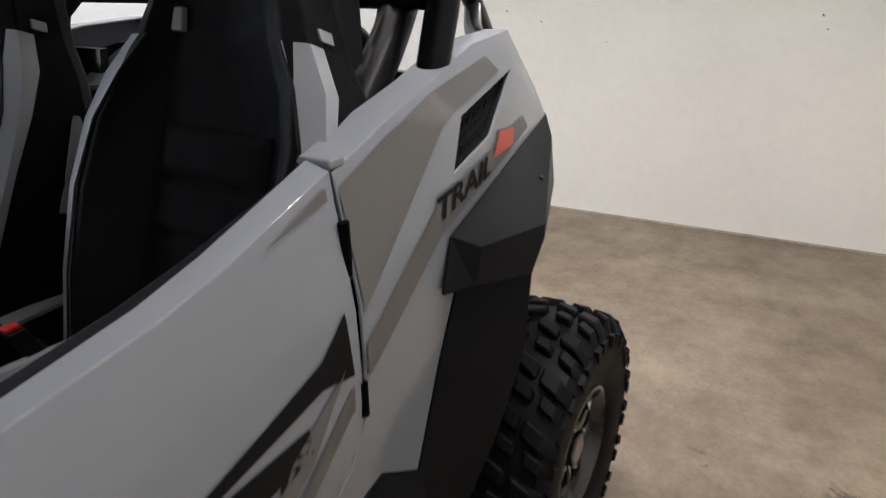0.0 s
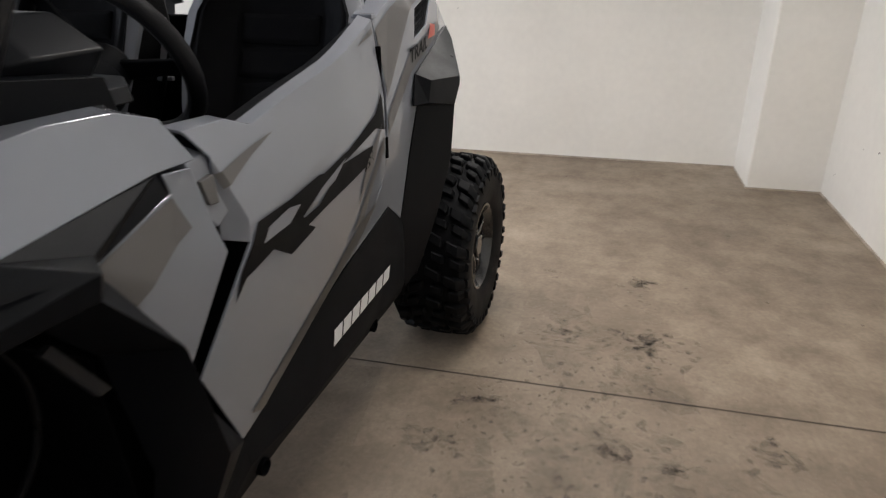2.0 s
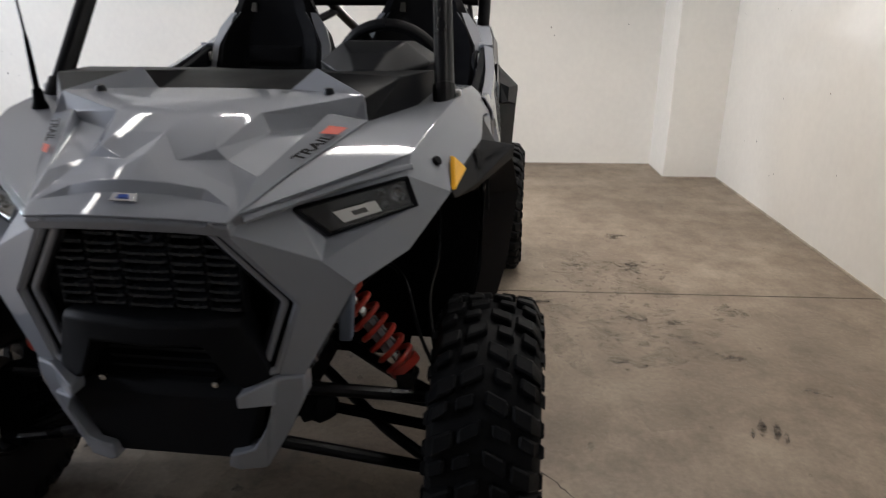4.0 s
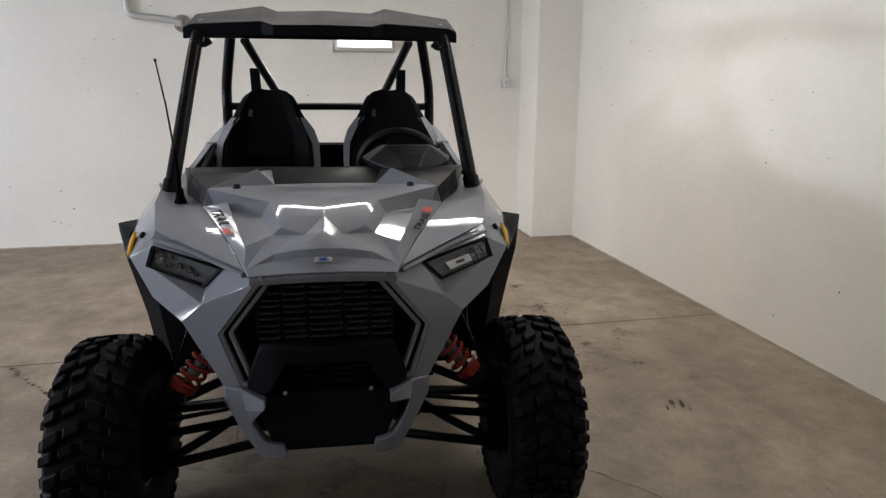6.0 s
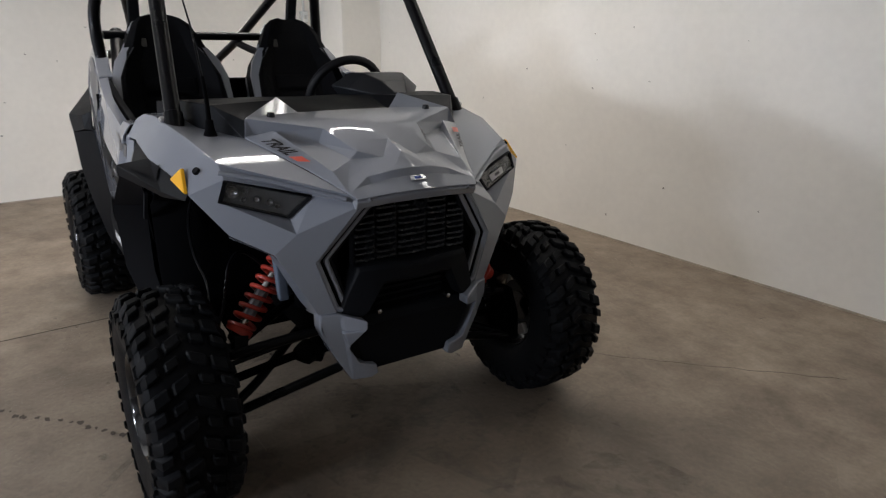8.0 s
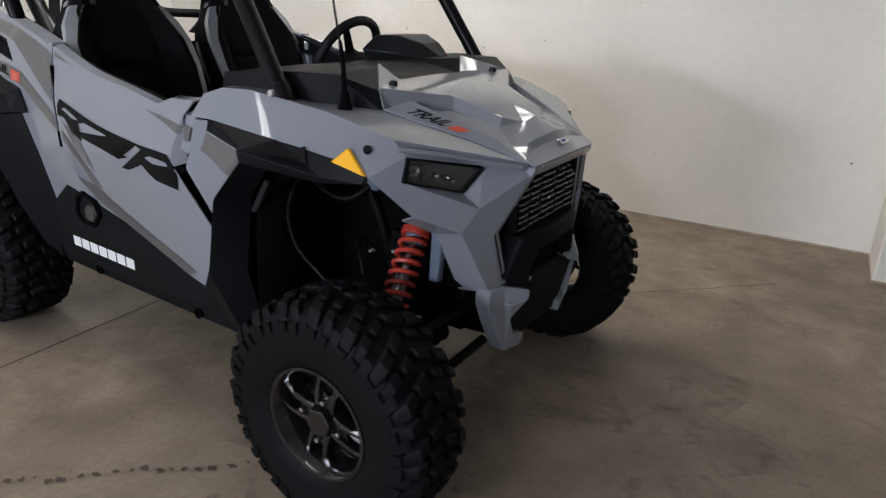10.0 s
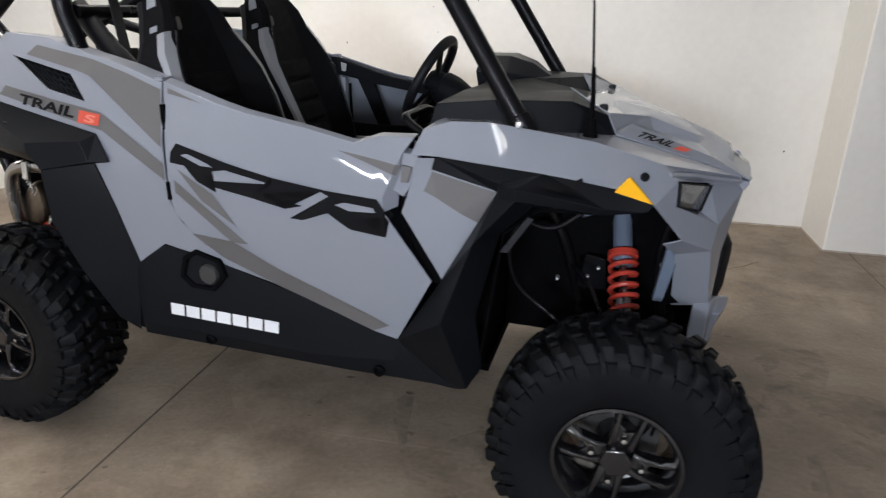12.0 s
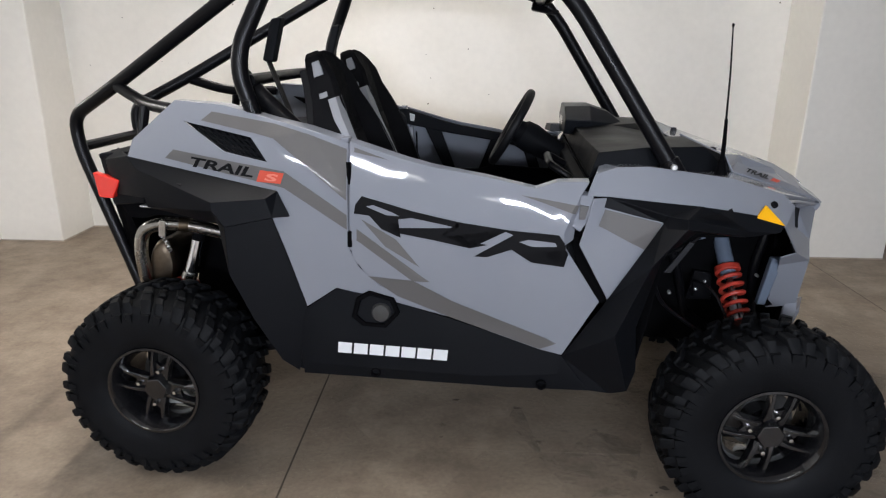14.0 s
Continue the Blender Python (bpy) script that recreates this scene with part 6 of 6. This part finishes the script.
def shock(top, bot, s, r=.038):
    g = new("shock_absorber")
    g.parent = vehicle
    tagged(g, "coil-over shock with red spring")
    t, b = Vector((top[0], top[1] * s, top[2])), Vector((bot[0], bot[1] * s, bot[2]))
    part("shock_body", tube_bm([t, t.lerp(b, .52)], .028, 0, 16), BLUE_GREY, g, "blue-grey shock body")
    part("shock_shaft", tube_bm([t.lerp(b, .4), b], .013, 0, 12), STEEL, g, "bright shock shaft")
    part("spring_seat", tube_bm([t.lerp(b, .44), t.lerp(b, .48)], r + .006, 0, 20), SPRING, g, bevel=.003)
    part("spring", coil_bm(t.lerp(b, .47), t.lerp(b, .95), r, .0072, 8), SPRING, g, "red coil spring")
    part("spring_collar", tube_bm([t.lerp(b, .94), t.lerp(b, .98)], r + .004, 0, 20), SPRING, g, bevel=.003)
    part("bump_stop", tube_bm([t.lerp(b, .70), t.lerp(b, .88)], .021, 0, 14), SEAT_GREY, g, "pale rubber bump stop", bevel=.006)
    part("eye_bush", tube_bm([b + Vector((-.025, 0, -.012)), b + Vector((.025, 0, -.012))], .020, 0, 14), STEEL, g)


def front_axle(s):
    shock((1.938, .145, .920), (2.000, .488, .500), s)
    part("lower_arm", tube_bm([(2.16, .20 * s, .392), (2.055, .56 * s, .262)], .0155, 0, 10), TUBE, vehicle, "black lower suspension arm")
    part("lower_arm", tube_bm([(1.82, .20 * s, .405), (1.98, .42 * s, .315), (2.045, .56 * s, .265)], .0155, .05, 10), TUBE, vehicle)
    part("upper_arm", tube_bm([(2.13, .22 * s, .520), (2.03, .55 * s, .452)], .016, 0, 10), TUBE, vehicle, "black upper suspension arm")
    part("upper_arm", tube_bm([(1.85, .22 * s, .535), (1.97, .44 * s, .478), (2.025, .55 * s, .455)], .016, .05, 10), TUBE, vehicle)
    part("tie_rod", tube_bm([(1.98, .20 * s, .44), (1.93, .57 * s, .36)], .009, 0, 8), TUBE, vehicle)
    part("half_shaft", tube_bm([(2.0, .18 * s, .40), (2.007, .60 * s, .345)], .014, 0, 10), DARK, vehicle)
    part("shaft_boot", lathe_bm([(.02, .20 * s), (.045, .22 * s), (.038, .24 * s), (.044, .26 * s), (.034, .28 * s), (.02, .30 * s)], 16, "y", centre=(2.0, 0, .385)), RUBBER, vehicle)
    part("knuckle", loft([[(2.03, .53 * s, .24), (2.08, .53 * s, .24), (2.08, .60 * s, .25), (2.03, .60 * s, .25)], [(1.97, .55 * s, .34), (2.05, .55 * s, .34), (2.05, .62 * s, .34), (1.97, .62 * s, .34)], [(2.00, .53 * s, .47), (2.05, .53 * s, .47), (2.05, .58 * s, .46), (2.00, .58 * s, .46)]]), DARK, vehicle, "black steering knuckle", bevel=.008)
    part("shock_tab", loft([[(2.00, .47 * s, .46), (2.05, .47 * s, .46), (2.05, .51 * s, .46), (2.00, .51 * s, .46)], [(2.0, .46 * s, .51), (2.04, .46 * s, .51), (2.04, .50 * s, .52), (2.0, .50 * s, .52)]]), TUBE, vehicle)
    part("brake_hose", tube_bm([(1.86, .30 * s, .62), (1.82, .40 * s, .72), (1.88, .46 * s, .70), (1.94, .50 * s, .58), (1.99, .55 * s, .50)], .005, .05, 8), TUBE, vehicle, "thin brake hose")
    part("reservoir", lathe_bm([(0, .06), (.022, .058), (.026, .03), (.026, -.03), (.020, -.05), (.0, -.06)], 16, "z", centre=(1.845, .34 * s, .90)), BLUE_GREY, vehicle, "shock reservoir canister")
    part("liner_strap", loft([[(1.66, .655 * s, .82), (1.68, .655 * s, .82), (1.74, .655 * s, .915), (1.725, .655 * s, .92)], [(1.66, .645 * s, .82), (1.68, .645 * s, .82), (1.74, .645 * s, .915), (1.725, .645 * s, .92)]]), POD_GREY, vehicle, "glossy black liner edge")
    # hoses, loom and brackets inside the wheel housing
    part("brake_hose", tube_bm([(1.70, .50 * s, .90), (1.655, .52 * s, .80), (1.68, .52 * s, .68), (1.78, .50 * s, .60), (1.92, .54 * s, .52)], .006, .06, 8), TUBE, vehicle, "black hydraulic hose")
    part("wiring_loom", tube_bm([(1.62, .44 * s, .97), (1.66, .40 * s, .84), (1.76, .38 * s, .80), (1.84, .36 * s, .86)], .009, .06, 8), TUBE, vehicle, "black wiring loom")
    part("frame_tube", tube_bm([(1.66, .27 * s, 1.0), (1.80, .26 * s, .72), (1.86, .24 * s, .50)], .016, .05, 10), TUBE, vehicle, "black frame tube")
    part("frame_tube", tube_bm([(2.12, .26 * s, .95), (2.07, .26 * s, .72), (2.10, .24 * s, .52)], .016, .05, 10), TUBE, vehicle, "black frame tube")
    part("frame_bracket", loft([[(1.84, .27 * s, .60), (1.93, .27 * s, .60), (1.92, .27 * s, .70), (1.86, .27 * s, .71)], [(1.84, .285 * s, .60), (1.93, .285 * s, .60), (1.92, .285 * s, .70), (1.86, .285 * s, .71)]]), TUBE, vehicle, "black steel bracket", bevel=.003)
    for bx, bz in ((1.87, .64), (1.90, .67), (1.78, .62), (2.06, .86), (2.08, .70)):
        part("frame_bolt", lathe_bm([(0, .294 * s), (.004, .293 * s), (.006, .288 * s), (.006, .27 * s)], 8, "y", centre=(bx, 0, bz)), BOX_GREY, vehicle, "dull bolt head")
    part("radiator_side", loft([[(2.06, .34 * s, .62), (2.09, .34 * s, .62), (2.12, .36 * s, .80), (2.08, .36 * s, .80)], [(2.06, .37 * s, .62), (2.09, .37 * s, .62), (2.12, .39 * s, .80), (2.08, .39 * s, .80)]]), BLUE_GREY, vehicle, "blue-grey radiator duct", bevel=.006)


both(front_axle)


def rear_shock(s):
    g = new("shock_absorber")
    g.parent = vehicle
    tagged(g, "rear shock with bright shaft and red spring")
    t, b = Vector((0.075, .38 * s, .90)), Vector((-.035, .43 * s, .50))
    part("shock_body", tube_bm([t, t.lerp(b, .30)], .022, 0, 16), DARK, g)
    part("shock_shaft", tube_bm([t.lerp(b, .22), t.lerp(b, .70)], .021, 0, 16), CHROME, g, "polished shock shaft")
    part("shaft_collar", tube_bm([t.lerp(b, .60), t.lerp(b, .68)], .028, 0, 16), STEEL, g, bevel=.003)
    part("spring", coil_bm(t.lerp(b, .70), t.lerp(b, .98), .036, .0065, 4), SPRING, g, "red coil spring")
    part("spring_seat", tube_bm([t.lerp(b, .68), t.lerp(b, .72)], .042, 0, 20), SPRING, g, bevel=.003)


def rear_axle(s):
    rear_shock(s)
    part("trailing_arm", tube_bm([(.50, .42 * s, .42), (.25, .46 * s, .40), (0.0, .50 * s, .34)], .028, .08, 12), TUBE, vehicle, "black trailing arm")
    part("radius_rod", tube_bm([(-.06, .20 * s, .36), (-.03, .50 * s, .28)], .012, 0, 8), TUBE, vehicle)
    part("radius_rod", tube_bm([(-.06, .20 * s, .50), (-.03, .50 * s, .44)], .012, 0, 8), TUBE, vehicle)
    part("half_shaft", tube_bm([(0.0, .12 * s, .40), (0.0, .56 * s, .342)], .016, 0, 10), DARK, vehicle)
    part("rear_liner", mesh_bm([(.44, .56, .40), (.36, .58, .60), (.30, .58, .78), (.22, .58, .92), (-.05, .56, .96), (.46, .22, .40), (.42, .22, .62), (.38, .22, .80), (.30, .22, .96), (-.05, .22, 1.0)],
                               [(0, 1, 6, 5), (1, 2, 7, 6), (2, 3, 8, 7), (3, 4, 9, 8)], s), DARK, vehicle, "black rear wheel housing liner", solid=0.004)


both(rear_axle)
part("engine_block", loft([[(-.12, -.20, .36), (.42, -.24, .36), (.42, .24, .36), (-.12, .20, .36)], [(-.05, -.18, .78), (.40, -.22, .84), (.40, .22, .84), (-.05, .18, .78)]]), DARK, vehicle, "dark engine and gearbox", bevel=.03)
def can(y, k):
    """An upright oval slice across the silencer."""
    return [(-.112 + .052 * k * math.cos(a) + .02 * k * math.sin(a) * .3, y, .672 + .098 * k * math.sin(a)) for a in (2 * math.pi * i / 28 for i in range(28))]


part("muffler", loft([can(y, k) for y, k in ((-.395, .55), (-.392, .80), (-.380, .93), (-.362, 1.0), (-.345, 1.0), (-.343, .97), (.30, .97), (.33, .75))]), EXHAUST, vehicle, "brown-stained steel muffler", smooth=40)
part("exhaust_pipe", tube_bm([(.26, -.37, .790), (.150, -.40, .812), (.026, -.405, .838), (-.085, -.41, .843), (-.158, -.412, .815), (-.178, -.41, .731), (-.172, -.40, .60), (-.13, -.36, .52)], .0245, .06, 16), PIPE, vehicle, "bent steel exhaust pipe")
part("pipe_clamp", tube_bm([(.026, -.405, .838), (-.010, -.407, .840)], .028, 0, 18), EXHAUST, vehicle, bevel=.003)
part("pipe_hanger", loft([[(-.075, -.445, .862), (-.050, -.445, .862), (-.056, -.445, .800), (-.082, -.445, .800)], [(-.075, -.430, .862), (-.050, -.430, .862), (-.056, -.430, .800), (-.082, -.430, .800)]]), STEEL, vehicle, "steel exhaust hanger", bevel=.003)
part("hanger_spring", coil_bm(Vector((-.068, -.438, .800)), Vector((-.048, -.432, .742)), .007, .0022, 6), STEEL, vehicle, "exhaust spring")
part("cargo_tub_side", plate_bm([(-.205, .985), (.26, .985), (.30, .88), (.20, .868), (-.07, .884), (-.125, .868), (-.175, .872), (-.215, .925)], -.455, -.425), DARK, vehicle, "black cargo tub underside", bevel=.006)
part("heat_shield", loft([[(-.09, -.53, .938), (.11, -.53, .930), (.11, -.53, .924), (-.09, -.53, .930)], [(-.09, -.40, .925), (.11, -.40, .915), (.11, -.40, .909), (-.09, -.40, .917)]]), BOX_GREY, vehicle, "dull steel heat shield", bevel=.003)
part("frame_lug", loft([[(.135, -.345, .64), (.185, -.345, .63), (.195, -.345, .69), (.15, -.345, .70)], [(.135, -.335, .64), (.185, -.335, .63), (.195, -.335, .69), (.15, -.335, .70)]]), BLUE_GREY, vehicle, "blue-grey frame lug", bevel=.004)
part("lug_bolt", lathe_bm([(0, -.356), (.008, -.355), (.011, -.350), (.011, -.34)], 8, "y", centre=(.163, 0, .664)), STEEL, vehicle)
part("under_skid", loft([[(-.05, -.28, .34), (1.6, -.40, .32), (1.6, .40, .32), (-.05, .28, .34)], [(-.05, -.28, .36), (1.6, -.42, .36), (1.6, .42, .36), (-.05, .28, .36)]]), DARK, vehicle, "black under-body skid")
part("rear_bumper_plate", loft([[(-.30, -.22, .50), (-.20, -.24, .48), (-.20, .24, .48), (-.30, .22, .50)], [(-.40, -.21, .95), (-.30, -.30, .95), (-.30, .30, .95), (-.40, .21, .95)]]), DARK, vehicle)
